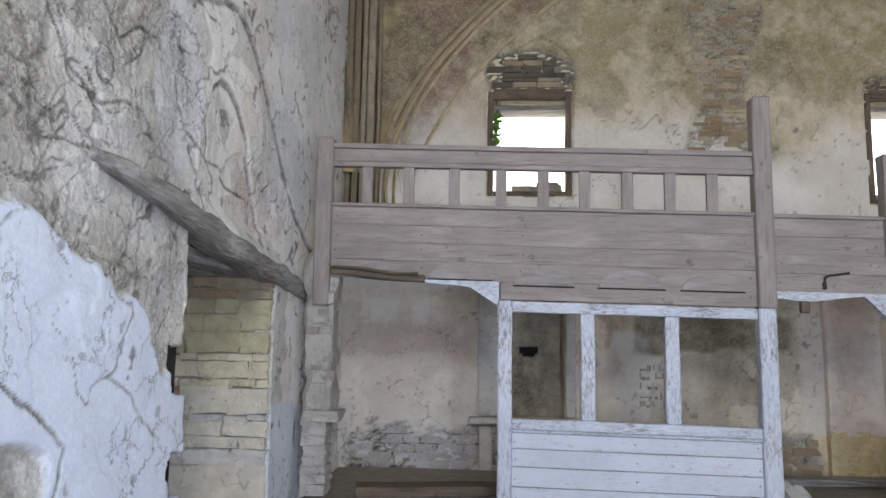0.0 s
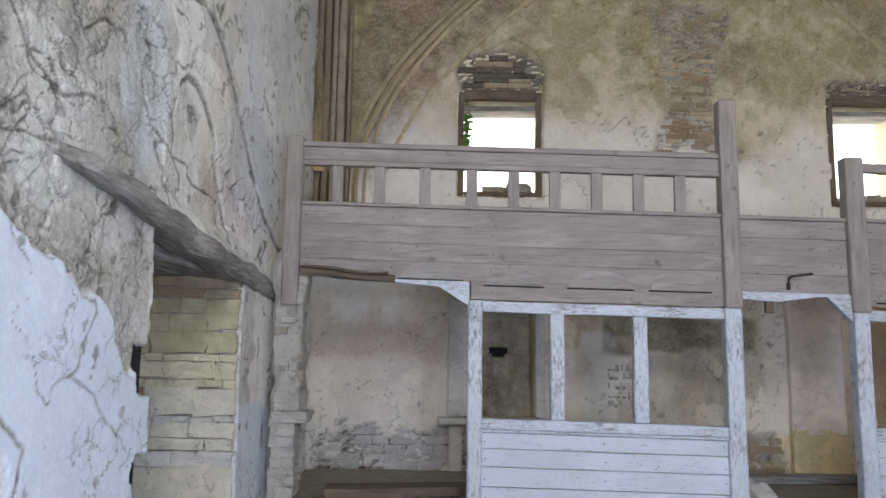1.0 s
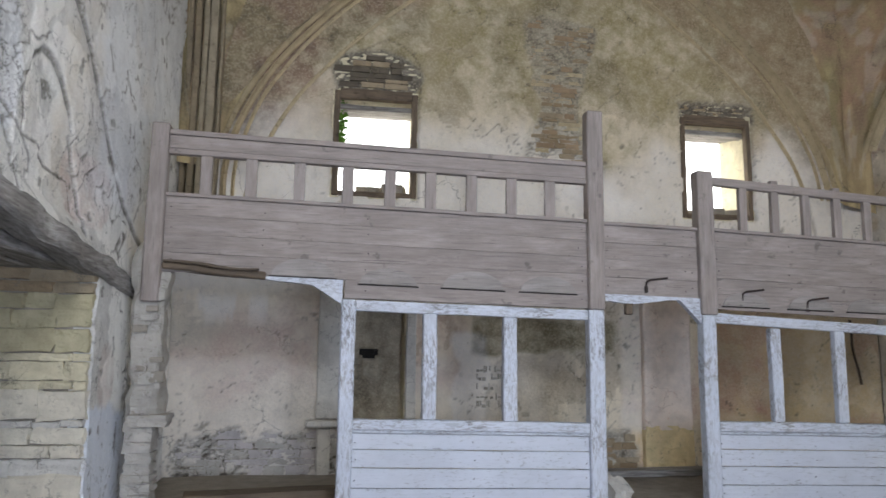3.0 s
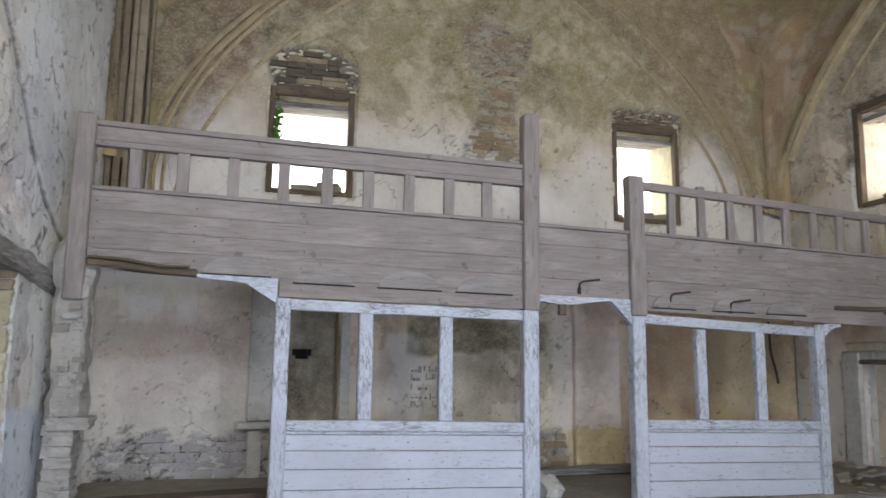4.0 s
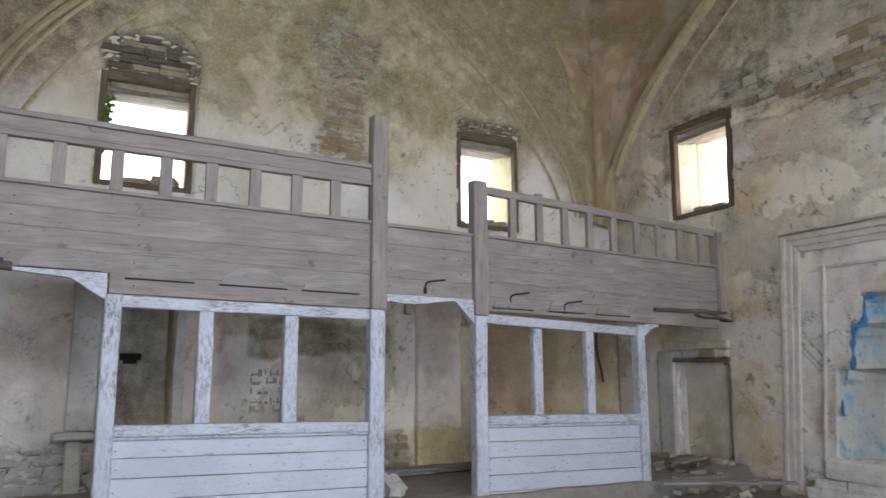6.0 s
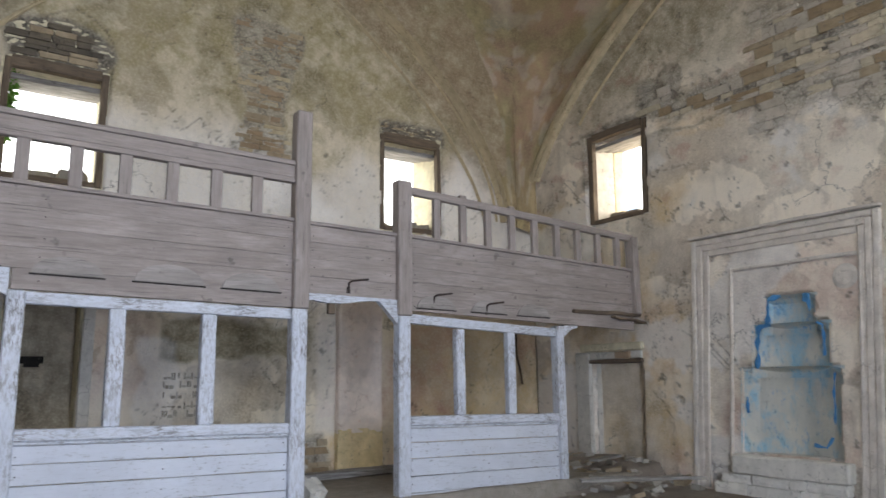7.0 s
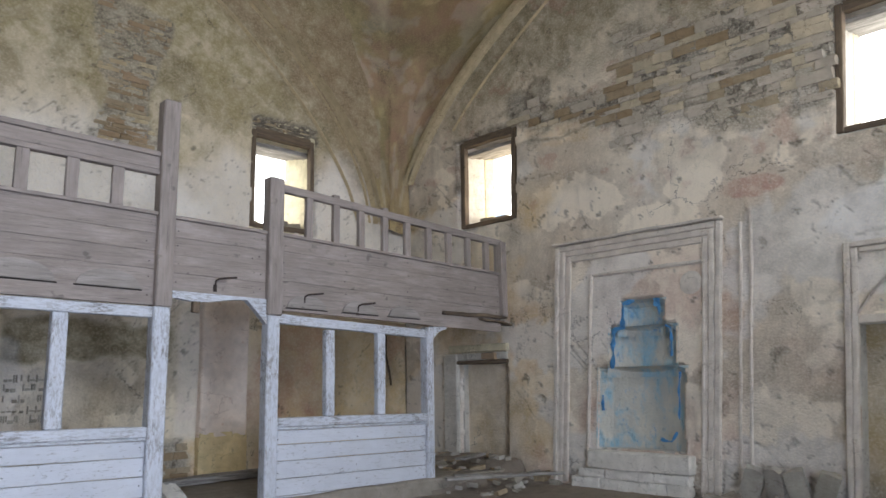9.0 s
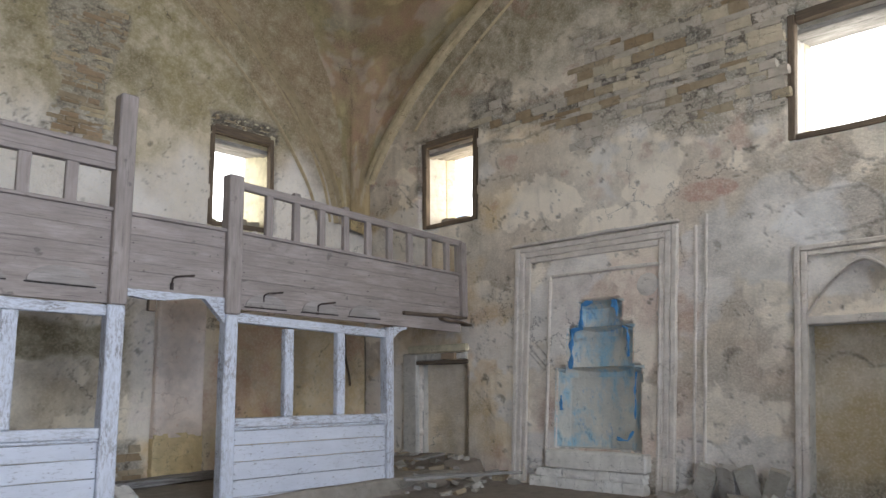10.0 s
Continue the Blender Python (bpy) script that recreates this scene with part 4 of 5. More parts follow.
def arch_trim(curve, where, width, deep, v0, v1):
    """A moulded plaster rib that follows a wall arch; curve(v) gives its place along the wall."""
    pts = []
    n = Vector(where(0, 0, -1)) - Vector(where(0, 0, 0))
    for i in range(71):
        v = v0 + (v1 - v0) * i / 70
        p, q = Vector(where(float(curve(v)), v, -0.01)), Vector(where(float(curve(v + 0.02)), v + 0.02, -0.01))
        along = (q - p).normalized()
        p += along.cross(n.normalized()) * 0.015 * noise.noise(Vector((v * 2.3, width * 40, 1)))
        pts.append((p, along.cross(n).normalized(), n.normalized()))
    ring = [(-width, -0.05), (-width, deep * 0.5), (-width * 0.6, deep), (-width * 0.1, deep * 0.6), (width * 0.3, deep), (width, deep * 0.7), (width, -0.05)]
    tagged(part("trim", swept(pts, ring), M_RIB), "worn moulded plaster rib along the wall arch", "moulding", kind="structure")


for _extra, _wide, _deep in ((-0.2, 0.025, 0.06), (-0.08, 0.04, 0.11), (0.04, 0.03, 0.1)):
    arch_trim(lambda v: north_rib(v, True, _extra), at_north, _wide, _deep, 4.0, 8.0)
    arch_trim(lambda v: north_rib(v, False, _extra), at_north, _wide, _deep, 3.4, 8.0)
    arch_trim(lambda v: east_rib(v, -_extra - 0.05), at_east, _wide, _deep, 5.0, 8.0)
arch_trim(lambda v: 8.9683 + 0.7504 * v - 0.1413 * v * v, at_east, 0.02, 0.03, 5.75, 8.0)
arch_trim(lambda v: MID + arch_inner(v) + 0.02, at_north, 0.025, 0.05, 4.0, 7.4)
arch_trim(lambda v: MID - arch_inner(v) - 0.02, at_north, 0.025, 0.05, 3.6, 7.4)

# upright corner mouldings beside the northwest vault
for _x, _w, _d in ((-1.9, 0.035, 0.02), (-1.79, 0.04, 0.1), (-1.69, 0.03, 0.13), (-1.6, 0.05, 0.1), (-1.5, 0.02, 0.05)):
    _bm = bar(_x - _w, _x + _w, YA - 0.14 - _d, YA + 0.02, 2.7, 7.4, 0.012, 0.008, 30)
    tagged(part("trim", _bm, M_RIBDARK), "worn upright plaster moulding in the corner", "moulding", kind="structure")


# ---- gallery front: grey parapet, rails, posts ----
NAIL = None


def nails(board, xs, y, z):
    """Dark nail heads on a board."""
    global NAIL
    if NAIL is None:
        bm = bmesh.new()
        bmesh.ops.create_cone(bm, cap_ends=True, segments=7, radius1=0.007, radius2=0.004, depth=0.006, matrix=pose(0, 0, 0, 90, 0, 0))
        NAIL = bpy.data.meshes.new("nail")
        bm.to_mesh(NAIL)
        bm.free()
        NAIL.materials.append(M_IRON)
    for x in xs:
        ob = new("nail", NAIL)
        ob.parent = board
        ob.location = (x + random.uniform(-.02, .02), y, z + random.uniform(-.03, .03))


def gallery():
    g = thing("gallery_balustrade", "weathered grey wooden gallery parapet with open baluster railing", "balustrade")
    y0, y1 = YG - 0.02, YG + 0.02

    def bay(x0, x1, z0, z1, n, drop=0.0, low=None):
        h = (z1 - z0) / n
        for i in range(n):
            a = low[i] if low else x0
            b = part("board", bar(a, x1, y0, y1, z0 + i * h, z0 + (i + 1) * h - 0.002, 0.002, 0.003, 8, dz=drop * (x1 - a) / (x1 - x0)), M_GREY, g)
            nails(b, [q for q in (x0 + 0.06, x0 + 0.9, x0 + 1.9, x1 - 0.07) if a < q < x1], y0 - 0.003, z0 + (i + 0.5) * h)
        part("cap_rail", bar(x0, x1, y0 - 0.035, y1 + 0.03, z1, z1 + 0.035, 0.006, 0.003, 6, dz=drop), M_GREY, g)

    bay(-1.68, 2.49, 2.17, 3.06, 5, 0.0, (0.02, -1.68, -1.68, -1.68, -1.68))
    bay(2.66, 3.72, 2.33, 3.05, 4)
    bay(3.9, 7.58, 2.2, 3.03, 5, -0.05)
    # open rail of the west bay
    for z, h in ((3.47, 0.05), (3.525, 0.13), (3.66, 0.05)):
        d = 0.045 if h < 0.1 else 0.028
        part("top_rail", bar(-1.84, 2.49, YG - d, YG + d, z, z + h, 0.006, 0.004, 10), M_GREY, g)
    for x in (-1.33, -0.91, -0.45, 0.02, 0.44, 0.85, 1.27, 1.69, 2.1):
        part("baluster", bar(x - 0.055, x + 0.055, YG - 0.025, YG + 0.025, 3.09, 3.48, 0.005, 0.003, 2), M_GREY, g)
    # lower open rail of the east bay
    part("top_rail", bar(3.9, 7.64, YG - 0.04, YG + 0.04, 3.5, 3.59, 0.008, 0.005, 10, dz=-0.13), M_GREY, g)
    for i in range(9):
        x = 4.28 + 0.38 * i
        top = 3.6 - 0.033 * (x - 3.9) + (0.09 if i in (1, 3) else -0.03)
        part("baluster", bar(x - 0.045, x + 0.045, YG - 0.03, YG + 0.03, 3.04, top, 0.005, 0.003, 2), M_GREY, g)
    # posts
    for x0, x1, z0, z1 in ((-1.84, -1.68, 2.05, 3.76), (2.49, 2.66, 2.16, 4.26), (3.72, 3.90, 2.16, 3.70), (7.56, 7.68, 2.4, 3.5)):
        part("post", bar(x0, x1, YG - 0.09, YG + 0.07, z0, z1, 0.012, 0.006, 8), M_GREY, g)
    # half-round panels along the lower edge; black strips paint the shade of open slots
    for x0, x1, z in ((-0.7, -0.06, 2.34), (0.14, 0.74, 2.3), (0.96, 1.62, 2.3), (1.76, 2.38, 2.3), (3.98, 4.54, 2.25), (4.74, 5.3, 2.25), (5.45, 6.0, 2.25)):
        part("slot", bar(x0, x1, YG - 0.024, YG - 0.005, z, z + 0.014, 0.0), M_DARK, g, "dark open slot")
        bm = bmesh.new()
        mid, r = (x0 + x1) / 2, (x1 - x0) * 0.42
        rim = [(mid + r * 1.12 * math.cos(a), z + 0.018 + 0.62 * r * math.sin(a)) for a in (k / 16 * math.pi for k in range(17))]
        front = [bm.verts.new((a, YG - 0.034, b)) for a, b in rim]
        back = [bm.verts.new((a, YG - 0.018, b)) for a, b in rim]
        bm.faces.new(front)
        for i in range(17):
            bm.faces.new((front[i], back[i], back[(i + 1) % 17], front[(i + 1) % 17]))
        bmesh.ops.recalc_face_normals(bm, faces=bm.faces)
        part("half_round", bm, M_GREYPALE, g, "paler half-round panel")
    return g


gallery()

deck = thing("gallery_floor", "old plank floor of the wooden gallery", "gallery floor")
for _i in range(8):
    part("plank", bar(random.uniform(-0.9, -0.1), XB - 0.05, YG + 0.12 + 0.185 * _i, YG + 0.295 + 0.185 * _i, 2.66, 2.69, 0.003), M_GREY, deck)


def hook(x, z):
    h = thing("coat_hook", "bent black iron hook fixed to the grey parapet", "hook", "iron hooks on the parapet")
    path = [(0, 0, 0), (0, -0.015, 0.07), (0.02, -0.05, 0.09), (0.1, -0.09, 0.1), (0.19, -0.1, 0.115)]
    pts = []
    for i, p in enumerate(path):
        a, b = Vector(path[max(i - 1, 0)]), Vector(path[min(i + 1, 4)])
        d = (b - a).normalized()
        r = d.cross(Vector((0, 1, 0.3))).normalized()
        pts.append((Vector((x, YG - 0.026, z)) + Vector(p), r, d.cross(r)))
    part("rod", swept(pts, [(0.011 * math.cos(k), 0.011 * math.sin(k)) for k in (0, 1.05, 2.1, 3.14, 4.19, 5.24)]), M_IRON, h)
    part("plate", bar(x - 0.02, x + 0.02, YG - 0.03, YG - 0.022, z - 0.04, z + 0.03, 0.002), M_IRON, h)


for _x, _z in ((3.13, 2.4), (4.22, 2.33), (4.98, 2.28)):
    hook(_x, _z)


# ---- white screens below ----
def screen(name, x0, x1, posts, mullions, head, sill, label, tilt=0.0):
    s = thing(name, label, "screen", "painted screens under the gallery")
    for a, b in posts:
        part("post", bar(a, b, YG - 0.075, YG + 0.065, 0.1, head + 0.11, 0.012, 0.008, 10), M_WHITE, s)
    inner0, inner1 = posts[0][1], posts[1][0]
    part("head_rail", bar(inner0, inner1, YG - 0.05, YG + 0.05, head, head + 0.105, 0.008, 0.005, 8, dz=tilt), M_WHITE, s)
    part("sill_rail", bar(inner0, inner1, YG - 0.06, YG + 0.05, sill, sill + 0.1, 0.01, 0.006, 8), M_WHITE, s)
    part("bead", bar(inner0, inner1, YG - 0.05, YG + 0.02, sill - 0.03, sill - 0.003, 0.008), M_WHITE, s)
    for a, b in mullions:
        part("mullion", bar(a, b, YG - 0.045, YG + 0.045, sill + 0.1, head, 0.01, 0.008, 6), M_WHITE, s)
    z, i = sill - 0.035, 0
    heights = (0.15, 0.17, 0.185, 0.175, 0.2)
    while z > 0.22:
        h = min(heights[i % 5], z - 0.19)
        b = part("board", bar(inner0 + 0.002, inner1 - 0.002, YG - 0.025, YG + 0.01, z - h + 0.007, z, 0.004, 0.003, 6), M_BOARD, s)
        nails(b, [inner0 + 0.04, (inner0 + inner1) / 2, inner1 - 0.04], YG - 0.028, z - h / 2)
        z, i = z - h, i + 1
    return s


screen("timber_screen", -0.01, 2.63, ((-0.01, 0.13), (2.485, 2.65)), ((0.79, 0.93), (1.6, 1.74)), 2.05, 0.93,
       "open-framed timber screen with peeling white paint and boarded base")
screen("timber_screen", 3.72, 6.2, ((3.73, 3.88), (6.07, 6.19)), ((4.52, 4.64), (5.28, 5.4)), 2.05, 0.97,
       "narrower white timber screen with three empty openings and boarded base", -0.06)


def curved_board(name, x0, x1, ztop, curve, material, label, depth=0.05):
    """A board with a level top and a curved lower edge; curve(t) is its height."""
    t = thing(name, label, "bracket", "white arched boards under the parapet")
    bm = bmesh.new()
    n = 18
    rows = []
    for y in (YG - depth, YG + 0.03):
        rows.append(([bm.verts.new((x0 + (x1 - x0) * i / n, y, ztop)) for i in range(n + 1)],
                     [bm.verts.new((x0 + (x1 - x0) * i / n, y, ztop - curve(i / n))) for i in range(n + 1)]))
    (ft, fb), (bt, bb) = rows
    for i in range(n):
        bm.faces.new((ft[i], fb[i], fb[i + 1], ft[i + 1]))
        bm.faces.new((bt[i], bt[i + 1], bb[i + 1], bb[i]))
        bm.faces.new((ft[i], ft[i + 1], bt[i + 1], bt[i]))
        bm.faces.new((fb[i], bb[i], bb[i + 1], fb[i + 1]))
    bm.faces.new((ft[0], bt[0], bb[0], fb[0]))
    bm.faces.new((ft[n], fb[n], bb[n], bt[n]))
    bmesh.ops.recalc_face_normals(bm, faces=bm.faces)
    part("arched_board", bm, material, t)


curved_board("bracket_board", -0.73, 0.0, 2.34, lambda t: 0.03 + 0.05 * t + 0.16 * max(0, t - 0.6) / 0.4, M_WHITE, "curved white-painted board bracing the parapet beside the screen")
curved_board("bracket_board", 2.652, 3.728, 2.33, lambda t: 0.06 + 0.03 * math.sin(6 * t) + 0.2 * max(0, abs(t - 0.4) - 0.38) / 0.2, M_WHITE, "scalloped white-painted board over the passage between screens")
curved_board("bracket_board", 6.2, 6.45, 2.18, lambda t: 0.03 + 0.14 * (1 - t) ** 2, M_WHITE, "small white-painted bracket at the end of the screen")

_b = thing("broken_beam", "split brown wooden beam end jutting beneath the parapet", "beam", "broken beams")
part("beam", bar(-1.68, -0.72, YG - 0.05, YG + 0.1, 2.335, 2.405, 0.015, 0.02, 10, dz=-0.05), M_BROWN, _b)
part("splinter", bar(-1.66, -0.8, YG - 0.09, YG - 0.03, 2.40, 2.425, 0.006, 0.03, 10, dz=-0.04), M_BROWN, _b)
_b = thing("broken_beam", "splintered brown plank sagging below the gallery end", "beam", "broken beams")
part("beam", bar(6.4, 7.72, YG - 0.06, YG + 0.2, 2.36, 2.41, 0.012, 0.03, 10, dz=0.02), M_BROWN, _b)
part("splinter", bar(7.1, 7.75, YG - 0.1, YG + 0.05, 2.29, 2.32, 0.006, 0.04, 8, dz=-0.05), M_BROWN, _b)

# hewn column in the corner that carries the gallery
_c = thing("gallery_pier", "rough broken stone pier carrying the gallery beside the wall", "pier")
_bm = bar(XL + 0.02, -1.62, YG - 0.02, YG + 0.3, 0.9, 2.6, 0.04, 0.05, 40)
for _v in _bm.verts:
    _v.co += 0.04 * noise.noise_vector(_v.co * 7)
part("shaft", _bm, M_GREYPLASTER, _c)
_z = 0.19
while _z < 0.9:
    _h = random.uniform(0.08, 0.13)
    stone("block", _c, M_GREYPLASTER, (-1.77 + random.uniform(-.015, .015), YG + 0.12, _z + _h / 2), (0.24, 0.3, _h * 0.97))
    _z += _h
for _k in range(16):
    stone("chip", _c, random.choice((M_MORTAR, M_GREYPLASTER)), (-1.72 + random.uniform(-.1, .08), YG - 0.03, random.uniform(1.0, 2.1)), (random.uniform(.05, .14), 0.06, random.uniform(.04, .12)))
stone("capital", _c, M_GREYPLASTER, (-1.70, YG + 0.1, 0.95), (0.36, 0.4, 0.1))


# ---- windows ----
def window(name, r, place, frame_w, label, heap=7):
    w = thing(name, label, "window", kind="structure")
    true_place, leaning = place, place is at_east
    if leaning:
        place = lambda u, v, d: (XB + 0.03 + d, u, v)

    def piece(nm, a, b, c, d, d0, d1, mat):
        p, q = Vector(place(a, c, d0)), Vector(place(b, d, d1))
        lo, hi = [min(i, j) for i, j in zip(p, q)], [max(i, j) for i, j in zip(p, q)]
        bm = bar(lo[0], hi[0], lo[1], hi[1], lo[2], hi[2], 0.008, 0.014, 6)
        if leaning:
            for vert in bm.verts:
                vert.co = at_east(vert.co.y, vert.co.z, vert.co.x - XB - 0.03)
        part(nm, bm, mat, w)

    u0, u1, v0, v1 = r
    piece("window_frame", u0 - 0.01, u0 + frame_w, v0, v1, 0.02, 0.12, M_BROWN)
    piece("window_frame", u1 - frame_w, u1 + 0.01, v0, v1, 0.02, 0.12, M_BROWN)
    piece("window_frame", u0 + frame_w, u1 - frame_w, v1 - 0.1, v1 + 0.03, 0.015, 0.13, M_BROWN)
    piece("window_frame", u0 + frame_w, u1 - frame_w, v0 - 0.01, v0 + 0.06, 0.02, 0.13, M_BROWN)
    for k in range(4):
        piece("lintel_plank", u0, u1, v1 - 0.19 + 0.03 * k - 0.02, v1 - 0.14 + 0.02 * k, 0.16 + 0.17 * k, 0.31 + 0.17 * k, M_BEAM)
    for k in range(heap):
        a = u0 + 0.1 + (u1 - u0 - 0.2) * random.random()
        s = random.uniform(0.08, 0.2)
        c = true_place(a, v0 + 0.05 + s * 0.4, 0.25 + 0.4 * random.random())
        stone("sill_stone", w, M_MORTAR, c, (s * 1.3, s * 1.2, s), (0, 0, random.random() * 3))


window("window_1", WIN1, at_north, 0.07, "glassless window with a grey wooden frame and rubble sill", 9)
window("window_2", WIN2, at_north, 0.06, "glassless window with brown wooden frame in a deep reveal", 5)
window("window_3", WIN3, at_east, 0.08, "broken glassless window with a leaning brown frame", 5)
window("window_4", WIN4, at_east, 0.07, "large glassless window with grey wooden frame", 0)

# ---- west wall: lintel beam and stone jamb ----
lintel = thing("lintel_beam", "long weathered grey timber lintel over the doorway", "beam")
_bm = bar(XL - 0.16, XL + 0.05, 3.22, 7.42, -0.1, 0.1, 0.03, 0.035, 40)
for _v in _bm.verts:
    _v.co.x -= 0.12 * max(0.0, 3.55 - _v.co.y) / 0.5 + 0.02 * noise.noise(_v.co * 6)
    _v.co.z += 0.02 * noise.noise(_v.co * 5 + Vector((9, 0, 0)))
    _v.co.z = _v.co.z * (0.5 + 0.4 * min(1.0, max(0.0, _v.co.y - 3.3)) + 0.18 * noise.noise(Vector((_v.co.y * 1.4, 2, 3)))) + beam_line(_v.co.y)
part("beam", _bm, M_BEAM, lintel)
for _k in range(3):
    _bm = bar(XL - 0.42 - 0.27 * _k, XL - 0.2 - 0.27 * _k, 4.25, 6.35, 2.16, 2.27, 0.015, 0.015, 8)
    part("inner_beam", _bm, M_BEAM, lintel)

jamb = tagged(new("door_jamb"), "coursed yellow limestone jamb of the doorway", "jamb", kind="structure")
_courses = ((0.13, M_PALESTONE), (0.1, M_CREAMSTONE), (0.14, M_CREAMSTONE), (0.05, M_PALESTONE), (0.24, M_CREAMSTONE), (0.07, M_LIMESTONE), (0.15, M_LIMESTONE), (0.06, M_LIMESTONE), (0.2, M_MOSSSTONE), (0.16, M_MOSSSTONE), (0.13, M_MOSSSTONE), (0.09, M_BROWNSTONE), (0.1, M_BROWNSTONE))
_z = 0.55
for _i, (_h, _m) in enumerate(_courses):
    _x = XL - 0.99
    while _x < XL - 0.03:
        _w = random.uniform(0.2, 0.5) if _h > 0.08 else random.uniform(0.12, 0.3)
        if XL - 0.02 - _x - _w < 0.1:
            _w = XL - 0.02 - _x
        _red = _i == 4 and _x < XL - 0.95
        if _red:
            _w = 0.2
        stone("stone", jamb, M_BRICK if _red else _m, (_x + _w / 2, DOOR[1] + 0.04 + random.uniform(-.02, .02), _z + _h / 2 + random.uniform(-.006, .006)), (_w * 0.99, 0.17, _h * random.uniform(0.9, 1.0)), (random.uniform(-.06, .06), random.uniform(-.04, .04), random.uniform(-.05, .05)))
        _x += _w
    _z += _h
jamb.location = (0, 0.19, 0.15)
lintel.location, lintel.scale = (0, -0.246, 0.154), (1, 1.069, 1)
part("bedding", bar(XL - 0.98, XL - 0.02, DOOR[1] + 0.02, DOOR[1] + 0.1, 0.55, 2.2, 0.02, 0.02, 20), M_DARKSTONE, jamb)
part("plastered_foot", bar(XL - 0.98, XL - 0.02, DOOR[1] - 0.05, DOOR[1] + 0.1, -0.25, 0.57, 0.03, 0.02, 12), M_CREAMSTONE, jamb)


# ---- north wall under the gallery: niche frame, ledge ----
_n = thing("wall_niche", "shallow blocked wall niche with plaster frame and ledge", "niche", kind="structure")
part("frame", bar(-0.24, 0.06, YA - 0.05, YA + 0.02, 0.95, 2.6, 0.015, 0.01, 8), M_PALESTONE, _n)
part("frame", bar(0.87, 1.0, YA - 0.04, YA + 0.02, 0.95, 2.6, 0.015, 0.01, 8), M_PALESTONE, _n)
part("ledge", bar(-0.36, 1.05, YA - 0.16, YA + 0.05, 0.86, 0.94, 0.02, 0.01, 8), M_PALESTONE, _n)
part("leg", bar(-0.22, -0.05, YA - 0.06, YA + 0.02, 0.1, 0.86, 0.02, 0.012, 6), M_PALESTONE, _n)
# the pier's pale pink includes side light put into the colour
M_LITPINK = stone_material("pink_plaster", (0.85, 0.73, 0.63), (0.82, 0.70, 0.60), (0.6, 0.38, 0.27))
_p = thing("wall_pilaster", "pale pink plastered wall pier with bare yellow stone at its foot", "pilaster", kind="structure")
part("shaft", bar(4.07, 4.75, YA - 0.1, YA + 0.03, 0.78, 2.64, 0.02, 0.012, 14), M_LITPINK, _p)
_z = 0.19
while _z < 0.78:
    _h, _x = random.uniform(0.09, 0.15), 4.07
    while _x < 4.73:
        _w = min(random.uniform(0.16, 0.36), 4.75 - _x)
        stone("stone", _p, M_LITYELLOW, (_x + _w / 2, YA - 0.02, _z + _h / 2), (_w, 0.16, _h * 1.02), (0, random.uniform(-.03, .03), 0))
        _x += _w
    _z += _h
_g = thing("wall_writing", "rows of dark scratched writing on the plaster", "writing")
for _r, _z in enumerate((1.52, 1.42, 1.3, 1.18, 1.08)):
    _x = 1.8
    while _x < 2.25:
        _w = random.choice((0.012, 0.014, 0.05, 0.035))
        if random.random() < 0.8:
            _h = 0.06 if _w < 0.02 else 0.013
            part("stroke", bar(_x, _x + _w, YA - 0.002, YA + 0.03, _z + random.uniform(0, 0.03), _z + 0.03 + _h, 0.0), M_MORTAR if random.random() < 0.5 else M_GREYSTONE, _g)
        _x += _w + 0.012


# ---- prayer niche on the east wall ----
def moulding(name, ya, yb, za, zb, proud, width, material, thing_ob, steps=3):
    """A stepped frame: two uprights and a head, each a few profiled bands."""
    for k in range(steps):
        o, w, p = k * width, width * 0.985, proud * (1.0 - 0.28 * k)
        part("upright", bar(XB - p, XB + 0.03, yb - o - w, yb - o, za, zb - o, 0.015, 0.008, 12), material, thing_ob)
        part("upright", bar(XB - p, XB + 0.03, ya + o, ya + o + w, za, zb - o, 0.015, 0.008, 12), material, thing_ob)
        part("head", bar(XB - p - 0.004, XB + 0.03, ya + o + w, yb - o - w, zb - o - w, zb - o, 0.015, 0.008, 12), material, thing_ob)


M_FRAME = stone_material("plaster_moulding", (0.72, 0.66, 0.58), (0.68, 0.61, 0.53), (0.42, 0.34, 0.26))
mih = thing("prayer_niche", "tall plaster prayer niche frame with stepped head and mouldings", "prayer niche", kind="structure")
moulding("outer", 4.22, 6.68, 0.0, 3.36, 0.026, 0.085, M_FRAME, mih)
for _y, _z in ((4.0, 3.3), (3.87, 3.42)):
    part("strip", bar(XB - 0.004, XB + 0.03, _y - 0.02, _y + 0.02, 0.2, _z, 0.01, 0.008, 14), M_FRAME, mih)
moulding("inner", 4.42, 6.12, 0.1, 2.9, 0.02, 0.05, M_FRAME, mih, 1)
part("cornice", bar(XB - 0.07, XB + 0.02, 4.2, 6.7, 3.37, 3.41, 0.02, 0.012, 14), M_FRAME, mih)


